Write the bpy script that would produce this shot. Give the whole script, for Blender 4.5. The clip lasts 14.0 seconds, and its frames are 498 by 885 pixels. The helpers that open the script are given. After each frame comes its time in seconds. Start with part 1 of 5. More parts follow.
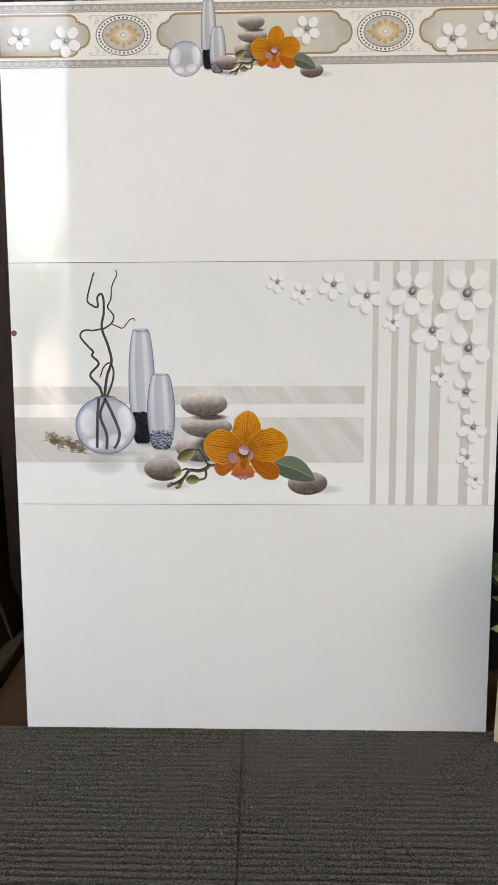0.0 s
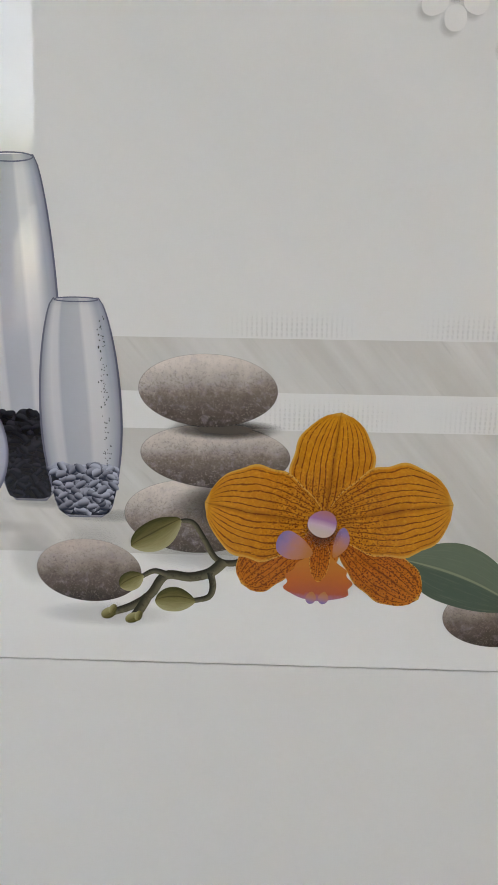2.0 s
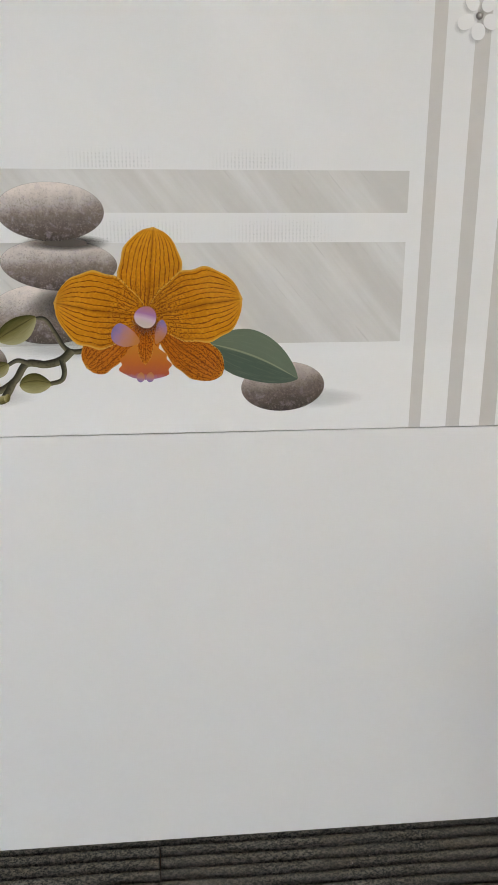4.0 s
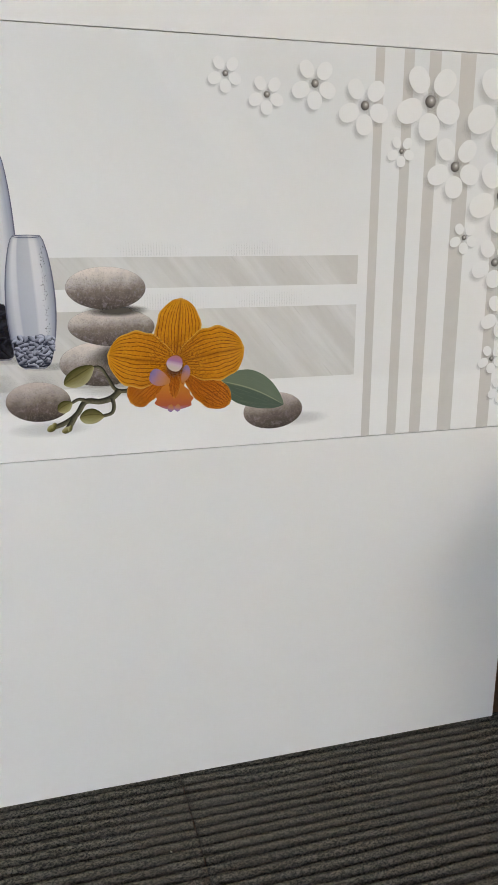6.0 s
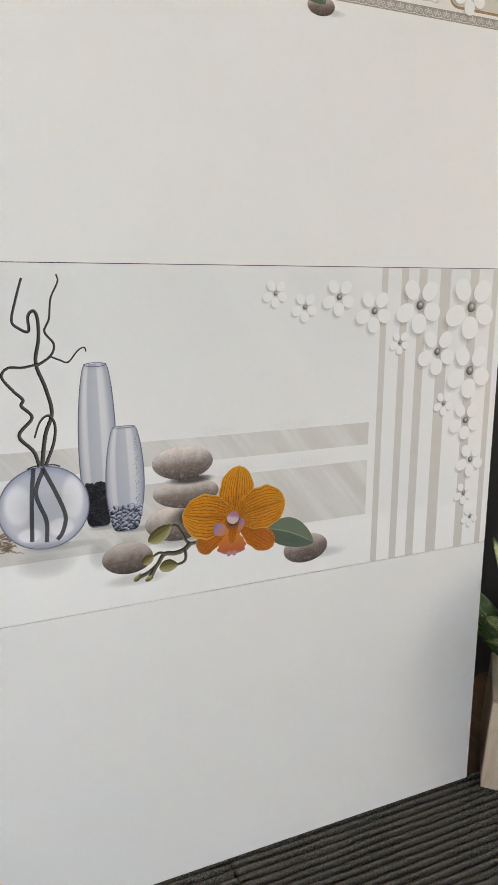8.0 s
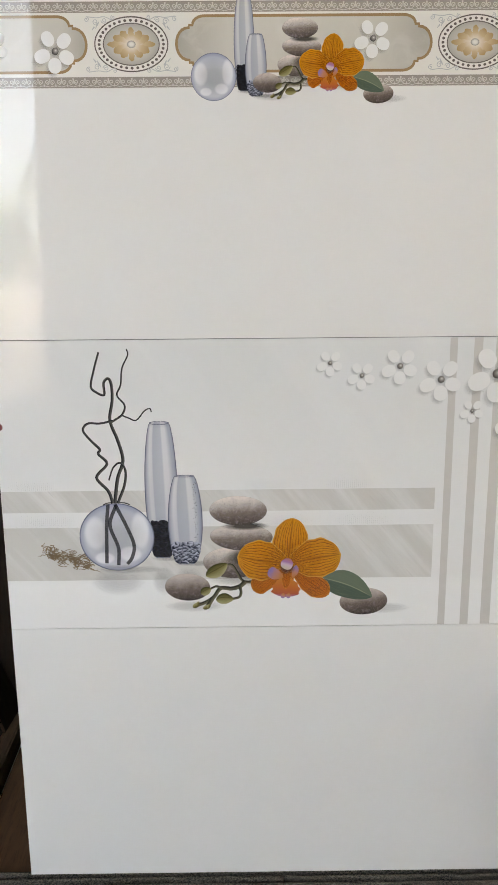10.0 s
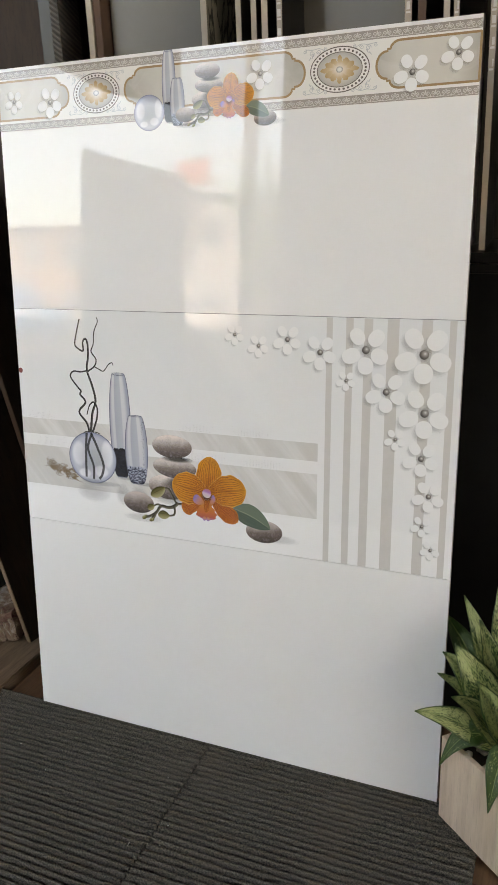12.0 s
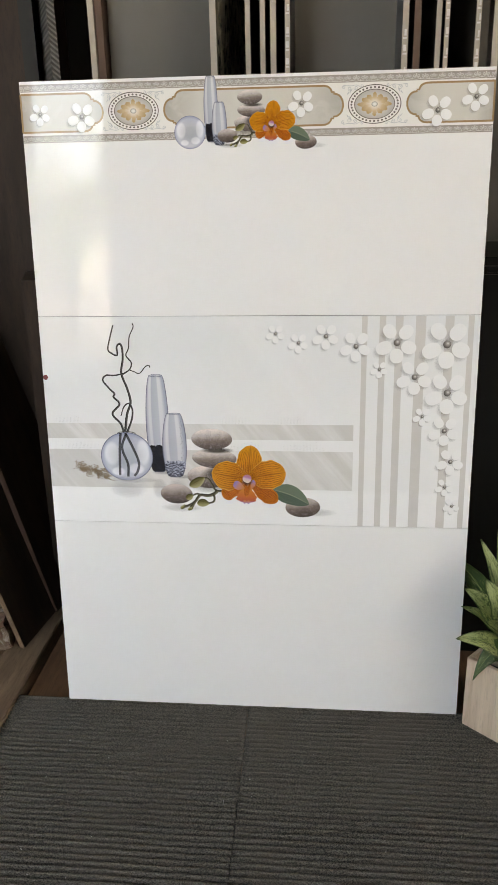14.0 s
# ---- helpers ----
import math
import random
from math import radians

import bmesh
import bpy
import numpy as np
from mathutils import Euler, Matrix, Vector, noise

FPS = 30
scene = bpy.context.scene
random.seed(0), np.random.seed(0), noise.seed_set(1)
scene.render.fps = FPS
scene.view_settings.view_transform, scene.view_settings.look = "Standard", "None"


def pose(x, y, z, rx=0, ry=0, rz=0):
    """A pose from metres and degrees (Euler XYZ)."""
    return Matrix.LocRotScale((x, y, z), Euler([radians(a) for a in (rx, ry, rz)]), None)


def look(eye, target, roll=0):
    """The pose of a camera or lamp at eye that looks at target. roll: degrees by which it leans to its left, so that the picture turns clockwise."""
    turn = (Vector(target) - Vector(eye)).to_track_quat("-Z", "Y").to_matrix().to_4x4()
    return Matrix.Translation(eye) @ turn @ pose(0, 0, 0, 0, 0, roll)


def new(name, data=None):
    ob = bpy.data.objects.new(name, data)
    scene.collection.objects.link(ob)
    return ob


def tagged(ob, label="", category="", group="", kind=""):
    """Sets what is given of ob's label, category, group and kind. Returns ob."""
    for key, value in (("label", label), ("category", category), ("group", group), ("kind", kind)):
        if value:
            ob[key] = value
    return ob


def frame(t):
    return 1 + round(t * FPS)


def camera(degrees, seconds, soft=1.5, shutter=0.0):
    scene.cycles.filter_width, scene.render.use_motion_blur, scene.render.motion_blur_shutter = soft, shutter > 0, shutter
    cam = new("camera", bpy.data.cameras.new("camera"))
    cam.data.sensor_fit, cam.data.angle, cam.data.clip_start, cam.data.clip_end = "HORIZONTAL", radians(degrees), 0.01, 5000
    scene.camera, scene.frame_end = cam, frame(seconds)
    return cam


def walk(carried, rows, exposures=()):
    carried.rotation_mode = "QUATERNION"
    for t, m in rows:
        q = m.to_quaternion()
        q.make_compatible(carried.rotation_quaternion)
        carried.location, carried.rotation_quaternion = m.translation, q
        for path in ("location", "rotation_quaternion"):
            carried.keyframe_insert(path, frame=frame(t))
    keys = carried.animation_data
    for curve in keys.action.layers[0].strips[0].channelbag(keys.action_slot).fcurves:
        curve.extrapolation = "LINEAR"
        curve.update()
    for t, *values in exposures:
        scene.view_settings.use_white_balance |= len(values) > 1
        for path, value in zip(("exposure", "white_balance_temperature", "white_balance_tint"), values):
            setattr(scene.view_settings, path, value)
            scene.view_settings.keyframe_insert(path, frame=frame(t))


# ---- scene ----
cam = camera(35.4, 14.0)
LEAN = pose(0, 0, 0, -5, 0, 0)  # the panel leans back
PATH = [
    (0, (0.023, -0.965, 0.504), (-0.037, 1.017, 0.247), -0.2),
    (0.3, (0.008, -0.895, 0.515), (-0.025, 1.081, 0.207), -0.1),
    (0.5, (0.017, -0.83, 0.511), (-0.045, 1.143, 0.188), 0.0),
    (0.8, (0.033, -0.712, 0.546), (-0.076, 1.234, 0.098), 0.1),
    (1, (0.042, -0.648, 0.561), (-0.103, 1.277, 0.037), 0.1),
    (1.3, (0.005, -0.548, 0.532), (-0.072, 1.388, 0.039), 0.0),
    (1.5, (0.001, -0.475, 0.536), (-0.112, 1.448, -0.004), -0.1),
    (1.8, (-0.016, -0.366, 0.514), (-0.139, 1.550, -0.048), 0.3),
    (2, (-0.035, -0.318, 0.49), (-0.094, 1.614, -0.026), 0.7),
    (2.5, (-0.06, -0.248, 0.475), (0.001, 1.67, -0.089), 1.2),
    (3, (-0.05, -0.274, 0.464), (0.062, 1.641, -0.102), 1.0),
    (3.5, (-0.017, -0.36, 0.457), (0.114, 1.546, -0.134), 0.6),
    (4, (0.006, -0.45, 0.431), (0.179, 1.455, -0.153), 0.1),
    (6.5, (-0.175, -0.592, 0.504), (0.49, 1.227, 0.005), 0.3),
    (7, (-0.228, -0.604, 0.546), (0.567, 1.172, 0.085), 0.4),
    (7.5, (-0.271, -0.628, 0.578), (0.577, 1.13, 0.14), 0.4),
    (8, (-0.306, -0.636, 0.592), (0.55, 1.122, 0.171), 0.5),
    (8.5, (-0.321, -0.63, 0.6), (0.475, 1.157, 0.185), 0.1),
    (11, (0.234, -0.846, 0.691), (-0.301, 1.03, 0.25), -0.7),
    (11.5, (0.347, -0.858, 0.684), (-0.328, 0.97, 0.234), -0.8),
    (12, (0.414, -0.869, 0.672), (-0.342, 0.921, 0.199), -0.3),
    (12.5, (0.425, -0.88, 0.664), (-0.361, 0.893, 0.177), 0.4),
    (13, (0.378, -0.912, 0.693), (-0.278, 0.912, 0.201), 0.6),
    (13.5, (0.227, -0.992, 0.705), (-0.162, 0.908, 0.216), 0.1),
    (14, (0.091, -1.058, 0.706), (-0.091, 0.866, 0.191), -0.8),
]
EXPOSURES = [(0, 4.77, 10200, 15), (0.5, 4.55, 10200, 15), (1.5, 4.31, 10200, 15), (3, 4.47, 10200, 15), (4, 4.60, 10200, 15), (6.5, 4.62, 10200, 15), (8.5, 4.60, 10200, 15), (11, 4.52, 10300, 15), (13, 4.54, 10300, 15), (14, 4.74, 10300, 15)]
walk(cam, [(t, LEAN @ look(e, g, r)) for t, e, g, r in PATH], EXPOSURES)

# ---- world, sun ----
world = bpy.data.worlds.new("sky")
scene.world = world
world.use_nodes = True
wn = world.node_tree
sky = wn.nodes.new("ShaderNodeTexSky")
sky.sky_type, sky.sun_disc = "NISHITA", False
sky.sun_elevation, sky.sun_rotation = radians(64), radians(20)
sky.air_density, sky.dust_density = 1.0, 3.0
wn.links.new(sky.outputs[0], wn.nodes["Background"].inputs[0])
wn.nodes["Background"].inputs[1].default_value = 0.14
sun = new("sun", bpy.data.lights.new("sun", "SUN"))
sun.data.energy, sun.data.angle, sun.data.color = 2.2, radians(0.5), (1.0, 0.95, 0.88)
sun.matrix_world = look((1.5, 4.1, 8.97), (0, 0, 0))


# ---- material helpers ----
class Nodes:
    """A small node writer for one material."""

    def __init__(self, name, rough=0.5, spec=0.5, metal=0.0):
        self.mat = bpy.data.materials.new(name)
        self.mat.use_nodes = True
        self.t = self.mat.node_tree
        self.b = self.t.nodes["Principled BSDF"]
        self.b.inputs["Roughness"].default_value = rough
        self.b.inputs["Specular IOR Level"].default_value = spec
        self.b.inputs["Metallic"].default_value = metal

    def put(self, socket, v):
        if isinstance(v, bpy.types.NodeSocket):
            self.t.links.new(v, socket)
        elif isinstance(v, (tuple, list)) and len(v) == 3 and socket.type == "RGBA":
            socket.default_value = (*v, 1)
        else:
            socket.default_value = v

    def uv(self):
        return self.t.nodes.new("ShaderNodeTexCoord").outputs["UV"]

    def obj(self):
        return self.t.nodes.new("ShaderNodeTexCoord").outputs["Object"]

    def xyz(self, v):
        n = self.t.nodes.new("ShaderNodeSeparateXYZ")
        self.put(n.inputs[0], v)
        return n.outputs

    def vec(self, x, y, z):
        n = self.t.nodes.new("ShaderNodeCombineXYZ")
        for i, v in enumerate((x, y, z)):
            self.put(n.inputs[i], v)
        return n.outputs[0]

    def scaled(self, v, s):
        n = self.t.nodes.new("ShaderNodeMapping")
        self.put(n.inputs["Vector"], v)
        n.inputs["Scale"].default_value = s
        return n.outputs[0]

    def m(self, op, a, b=0.0, c=0.0):
        n = self.t.nodes.new("ShaderNodeMath")
        n.operation = op
        for i, v in enumerate((a, b, c)):
            self.put(n.inputs[i], v)
        return n.outputs[0]

    def step(self, x, lo, hi, a=0.0, b=1.0):
        n = self.t.nodes.new("ShaderNodeMapRange")
        n.interpolation_type = "SMOOTHSTEP"
        for i, v in enumerate((x, lo, hi, a, b)):
            self.put(n.inputs[i], v)
        return n.outputs[0]

    def mix(self, fac, a, b, mode="MIX"):
        n = self.t.nodes.new("ShaderNodeMix")
        n.data_type, n.blend_type = "RGBA", mode
        self.put(n.inputs[0], fac)
        self.put(n.inputs[6], a)
        self.put(n.inputs[7], b)
        return n.outputs[2]

    def ramp(self, fac, *stops):
        n = self.t.nodes.new("ShaderNodeValToRGB")
        e = n.color_ramp.elements
        while len(e) < len(stops):
            e.new(0.5)
        for el, (p, c) in zip(e, stops):
            el.position, el.color = p, (*c, 1)
        self.put(n.inputs[0], fac)
        return n.outputs[0]

    def noise(self, v, scale, detail=3.0, rough=0.55, dist=0.0):
        n = self.t.nodes.new("ShaderNodeTexNoise")
        self.put(n.inputs["Vector"], v)
        for k, x in (("Scale", scale), ("Detail", detail), ("Roughness", rough), ("Distortion", dist)):
            n.inputs[k].default_value = x
        return n.outputs[0]

    def cells(self, v, scale, feature="F1", rand=1.0):
        n = self.t.nodes.new("ShaderNodeTexVoronoi")
        n.feature = feature
        self.put(n.inputs["Vector"], v)
        n.inputs["Scale"].default_value = scale
        n.inputs["Randomness"].default_value = rand
        return n.outputs["Distance"]

    def rand(self):
        return self.t.nodes.new("ShaderNodeObjectInfo").outputs["Random"]

    def bump(self, h, strength=0.3, dist=0.002):
        n = self.t.nodes.new("ShaderNodeBump")
        n.inputs["Strength"].default_value, n.inputs["Distance"].default_value = strength, dist
        self.put(n.inputs["Height"], h)
        self.t.links.new(n.outputs[0], self.b.inputs["Normal"])
        return self

    def col(self, c):
        self.put(self.b.inputs["Base Color"], c)
        return self

    def alpha(self, a):
        self.put(self.b.inputs["Alpha"], a)
        return self

    def rough(self, r):
        self.put(self.b.inputs["Roughness"], r)
        return self


GLAZE = 0.02


def ink(name):
    """A printed surface under the tile's glaze."""
    return Nodes(name, GLAZE, 0.37)


def plain_ink(name, c, vary=0.06):
    n = ink(name)
    v = n.noise(n.obj(), 60, 3)
    n.col(n.mix(v, tuple(x * (1 - vary) for x in c), tuple(min(1, x * (1 + vary)) for x in c)))
    return n.mat


# ---- materials: tiles and prints ----
n = ink("white_glazed_tile")
o = n.obj()
cloud = n.noise(n.scaled(o, (1, 1, 1)), 5, 4, 0.5, 0.6)
n.col(n.mix(cloud, (0.775, 0.765, 0.745), (0.80, 0.792, 0.775)))
n.bump(n.noise(o, 18, 1), 0.02, 0.002)
M_TILE = n.mat

n = ink("printed_room_tile")
o = n.obj()
x, y, z = n.xyz(o)
wall_c = n.ramp(n.step(z, 0.41, 0.60), (0, (0.79, 0.785, 0.77)), (1, (0.73, 0.735, 0.725)))
diag = n.noise(n.vec(n.m("MULTIPLY", n.m("ADD", x, n.m("MULTIPLY", z, 0.8)), 14), 0, n.m("MULTIPLY", z, 2)), 1.0, 4)
wall_c = n.mix(n.step(diag, 0.45, 0.75, 0, 0.35), wall_c, (0.83, 0.825, 0.81))
n.col(n.mix(n.step(z, 0.345, 0.357), (0.83, 0.825, 0.81), wall_c))
M_ROOM = n.mat

n = ink("printed_grey_band")
o = n.obj()
x, y, z = n.xyz(o)
d = n.m("ADD", x, n.m("MULTIPLY", z, 0.85))
streak = n.noise(n.vec(n.m("MULTIPLY", d, 26), 0, n.m("MULTIPLY", z, 4)), 1.0, 5, 0.65)
c = n.mix(n.step(streak, 0.4, 0.72), (0.60, 0.58, 0.545), (0.73, 0.715, 0.69))
fine = n.noise(n.vec(n.m("MULTIPLY", d, 300), 0, n.m("MULTIPLY", z, 30)), 1.0, 2)
n.col(n.mix(n.step(fine, 0.62, 0.75, 0, 0.5), c, (0.52, 0.50, 0.47)))
M_BAND = n.mat

n = ink("printed_weave")
o = n.obj()
x, y, z = n.xyz(o)
w = n.m("MULTIPLY", n.step(n.m("SINE", n.m("MULTIPLY", x, 3100)), -0.2, 0.8), n.step(n.m("SINE", n.m("MULTIPLY", z, 3000)), -1.6, 0.2))
u = n.uv()
ux, uy, _ = n.xyz(u)
fade = n.m("MULTIPLY", n.m("MULTIPLY", n.step(ux, 0, 0.35), n.step(ux, 1, 0.65)), n.step(uy, 1.0, 0.3))
n.col((0.62, 0.61, 0.585)).alpha(n.m("MULTIPLY", n.m("MULTIPLY", w, fade), 0.10))
M_WEAVE = n.mat

M_STRIPE = plain_ink("printed_taupe_stripe", (0.60, 0.575, 0.54))
n = ink("printed_twig")
n.col(n.mix(n.step(n.xyz(n.uv())[1], 0.0, 0.9), (0.018, 0.016, 0.016), (0.10, 0.095, 0.09)))
M_TWIG = n.mat
n = ink("printed_twig_in_glass")
n.col((0.06, 0.06, 0.075)).alpha(0.85)
M_TWIG_G = n.mat

# glass vases: dark rim lines, pale middle
def glass_ink(name, tint, clear):
    n = ink(name)
    u, v, _ = n.xyz(n.uv())
    e = n.m("ABSOLUTE", n.m("SUBTRACT", n.m("MULTIPLY", u, 2), 1))
    body = n.ramp(n.m("ADD", u, n.m("MULTIPLY", n.m("SUBTRACT", v, 0.5), 0.10)), (0.0, tint), (0.11, (0.66, 0.67, 0.72)), (0.17, (0.84, 0.84, 0.85)), (0.25, (0.80, 0.80, 0.82)), (0.29, (0.56, 0.58, 0.65)),
                  (0.58, (0.63, 0.65, 0.71)), (0.63, (0.86, 0.86, 0.87)), (0.76, (0.84, 0.84, 0.86)), (0.90, tint))
    body = n.mix(n.step(v, 0.9, 0.2, 0, 0.25), body, (0.45, 0.48, 0.58))
    rim = n.m("MAXIMUM", n.m("MULTIPLY", n.step(e, 0.78, 0.97), 0.62), n.step(e, 0.925, 0.955))
    top = n.m("MAXIMUM", n.m("MULTIPLY", n.step(v, 0.955, 0.99), 0.35), n.step(v, 0.025, 0.0))
    edge = n.m("MAXIMUM", rim, top)
    n.col(n.mix(n.m("MULTIPLY", edge, 0.88), body, (0.075, 0.08, 0.12)))
    n.alpha(n.m("ADD", clear, n.m("MULTIPLY", edge, 1 - clear)))
    return n.mat


M_GLASS = glass_ink("printed_blue_glass", (0.50, 0.53, 0.62), 0.72)
n = ink("printed_glass_ball")
u, v, _ = n.xyz(n.uv())
dx, dy = n.m("SUBTRACT", n.m("MULTIPLY", u, 2), 1), n.m("SUBTRACT", n.m("MULTIPLY", v, 2), 1)
r = n.m("SQRT", n.m("ADD", n.m("MULTIPLY", dx, dx), n.m("MULTIPLY", dy, dy)))
def glow_at(cx, cy, rx, ry):
    px, py = n.m("DIVIDE", n.m("SUBTRACT", dx, cx), rx), n.m("DIVIDE", n.m("SUBTRACT", dy, cy), ry)
    return n.step(n.m("ADD", n.m("MULTIPLY", px, px), n.m("MULTIPLY", py, py)), 1.0, 0.35)


body = n.ramp(n.m("ADD", n.m("MULTIPLY", dy, 0.5), 0.5), (0.0, (0.58, 0.59, 0.63)), (0.35, (0.56, 0.58, 0.63)), (0.7, (0.62, 0.64, 0.69)), (1.0, (0.40, 0.42, 0.52)))
body = n.mix(n.m("MULTIPLY", n.step(r, 0.80, 0.99), 0.60), body, (0.27, 0.29, 0.42))
for cx_b, cy_b, rx_b, ry_b in ((-0.56, 0.12, 0.34, 0.55), (0.62, 0.18, 0.28, 0.62), (0.34, -0.50, 0.34, 0.26), (-0.35, -0.62, 0.30, 0.20)):
    body = n.mix(n.m("MULTIPLY", glow_at(cx_b, cy_b, rx_b, ry_b), 0.85), body, (0.84, 0.84, 0.86))
n.col(n.mix(n.step(r, 0.955, 0.995, 0, 0.85), body, (0.10, 0.11, 0.17))).alpha(n.step(r, 0.2, 0.95, 0.66, 0.96))
M_BALL = n.mat

n = ink("printed_black_gravel")
e = n.cells(n.obj(), 230, "DISTANCE_TO_EDGE")
n.col(n.ramp(e, (0.0, (0.006, 0.006, 0.009)), (0.35, (0.04, 0.042, 0.055))))
M_GRAVEL = n.mat
def pebble_ink(name, lo, hi):
    n = ink(name)
    u, v, _ = n.xyz(n.uv())
    t = n.t.nodes.new("ShaderNodeNewGeometry").outputs["Random Per Island"]
    top = n.mix(t, tuple(x * 0.45 for x in hi), hi)
    n.col(n.mix(n.step(n.m("ADD", v, n.m("MULTIPLY", u, 0.3)), 0.25, 1.0), lo, top))
    return n.mat


M_BLUEPEB = pebble_ink("printed_blue_pebbles", (0.025, 0.028, 0.045), (0.46, 0.49, 0.60))
M_DARKPEB = pebble_ink("printed_black_pebbles", (0.005, 0.005, 0.007), (0.032, 0.033, 0.042))


def stone_ink(name, lit, dark):
    n = ink(name)
    u, v, _ = n.xyz(n.uv())
    o = n.obj()
    g = n.noise(o, 1050, 4, 0.85)
    blotch = n.noise(o, 95, 4, 0.65)
    tip = n.m("MULTIPLY", n.m("SUBTRACT", 0.5, u), 0.16)
    sh = n.m("ADD", n.m("ADD", v, tip), n.m("MULTIPLY", n.m("SUBTRACT", blotch, 0.5), 0.42))
    c = n.ramp(sh, (0.0, tuple(x * 0.25 for x in dark)), (0.22, tuple(x * 0.52 for x in dark)), (0.46, tuple(x * 0.9 for x in dark)), (0.70, lit), (0.93, tuple(min(1, x * 1.48) for x in lit)))
    hue = n.noise(o, 260, 3, 0.6)
    c = n.mix(n.step(hue, 0.52, 0.68, 0, 0.30), c, (lit[0] * 0.80, lit[1] * 0.78, lit[2] * 0.98))
    low = n.step(v, 1.02, 0.55, 0.30, 1)
    c = n.mix(n.m("MULTIPLY", n.step(g, 0.52, 0.62), n.m("MULTIPLY", low, 0.50)), c, tuple(x * 0.45 for x in dark))
    c = n.mix(n.m("MULTIPLY", n.step(g, 0.46, 0.36), n.m("MULTIPLY", low, 0.26)), c, tuple(min(1, x * 1.20) for x in lit))
    n.col(c)
    dx, dy = n.m("SUBTRACT", n.m("MULTIPLY", u, 2), 1), n.m("SUBTRACT", n.m("MULTIPLY", v, 2), 1)
    r = n.m("ADD", n.m("MULTIPLY", dx, dx), n.m("MULTIPLY", dy, dy))
    n.alpha(n.step(r, 1.0, 0.965))
    return n.mat


M_STONE = stone_ink("printed_taupe_stone", (0.54, 0.475, 0.435), (0.25, 0.195, 0.17))
M_STONE_D = stone_ink("printed_brown_stone", (0.40, 0.335, 0.30), (0.19, 0.145, 0.125))

def petal_ink(name, lanes, deep, tone):
    """Orange petals with broken dark veins, freckles towards the heart and a yellow fringe."""
    n = ink(name)
    u, v, _ = n.xyz(n.uv())
    o = n.obj()
    wob = n.noise(n.vec(n.m("MULTIPLY", u, 4), n.m("MULTIPLY", v, 6), 0), 1.0, 2)
    cv = n.m("SUBTRACT", v, 0.5)
    lane = n.m("ADD", n.m("MULTIPLY", cv, lanes), n.m("MULTIPLY", wob, 1.1))
    dist = n.m("ABSOLUTE", n.m("SUBTRACT", n.m("FRACT", lane), 0.5))
    brk = n.noise(o, 750, 2, 0.6)
    line = n.m("MULTIPLY", n.step(n.m("ADD", dist, n.m("MULTIPLY", n.m("SUBTRACT", brk, 0.5), 0.30)), 0.145, 0.05), n.step(brk, 0.30, 0.42))
    line = n.m("MULTIPLY", line, n.m("MULTIPLY", n.step(u, 0.99, 0.86), n.step(n.m("ABSOLUTE", cv), 0.49, 0.43)))
    dots = n.m("MULTIPLY", n.step(n.cells(o, 1000), 0.46, 0.30), n.step(u, deep, deep - 0.35))
    mid = n.step(n.m("ABSOLUTE", cv), 0.05, 0.0, 0, 0.5)
    base = n.ramp(u, (0.0, tuple(x * 0.80 for x in tone)), (0.45, tone), (1.0, (tone[0] * 1.08, tone[1] * 1.25, tone[2] * 1.6)))
    tex = n.noise(o, 620, 3, 0.75)
    base = n.mix(n.step(tex, 0.44, 0.66, 0, 0.55), base, (tone[0] * 1.28, tone[1] * 1.65, tone[2] * 2.0))
    broad = n.noise(o, 60, 2)
    base = n.mix(n.step(broad, 0.45, 0.7, 0, 0.45), base, tuple(x * 0.72 for x in tone))
    fringe = n.m("MAXIMUM", n.step(n.m("ABSOLUTE", cv), 0.462, 0.492), n.step(u, 0.955, 0.99))
    base = n.mix(n.m("MULTIPLY", fringe, 0.75), base, (0.72, 0.40, 0.085))
    n.col(n.mix(n.m("MULTIPLY", n.m("MAXIMUM", n.m("MAXIMUM", line, mid), dots), 0.92), base, (0.155, 0.030, 0.006)))
    return n.mat


M_PETAL = petal_ink("printed_orange_petal", 13.5, 0.58, (0.60, 0.195, 0.014))
M_SEPAL = petal_ink("printed_red_orange_sepal", 8.5, 1.35, (0.53, 0.125, 0.012))
n = ink("printed_lip_petal")
u, v, _ = n.xyz(n.uv())
t = n.noise(n.obj(), 500, 2)
n.col(n.ramp(n.m("ADD", u, n.m("MULTIPLY", n.m("SUBTRACT", t, 0.5), 0.12)), (0.0, (0.60, 0.21, 0.03)), (0.55, (0.56, 0.14, 0.03)), (0.84, (0.46, 0.10, 0.05)), (1.0, (0.34, 0.19, 0.34))))
M_LIPPETAL = n.mat
n = ink("printed_purple_lobe")
u, v, _ = n.xyz(n.uv())
n.col(n.ramp(n.m("ADD", u, n.m("MULTIPLY", n.m("SUBTRACT", n.noise(n.obj(), 250, 2), 0.5), 0.35)), (0.10, (0.52, 0.19, 0.06)), (0.5, (0.50, 0.21, 0.17)), (0.80, (0.32, 0.19, 0.36)), (1.0, (0.22, 0.17, 0.38))))
M_LOBE = n.mat
n = ink("printed_pale_column")
u, v, _ = n.xyz(n.uv())
n.col(n.ramp(n.m("ADD", n.m("MULTIPLY", v, 0.6), n.m("MULTIPLY", u, 0.5)), (0.15, (0.62, 0.50, 0.44)), (0.36, (0.60, 0.48, 0.44)), (0.52, (0.62, 0.44, 0.54)), (0.68, (0.40, 0.18, 0.36)), (1.0, (0.50, 0.17, 0.10))))
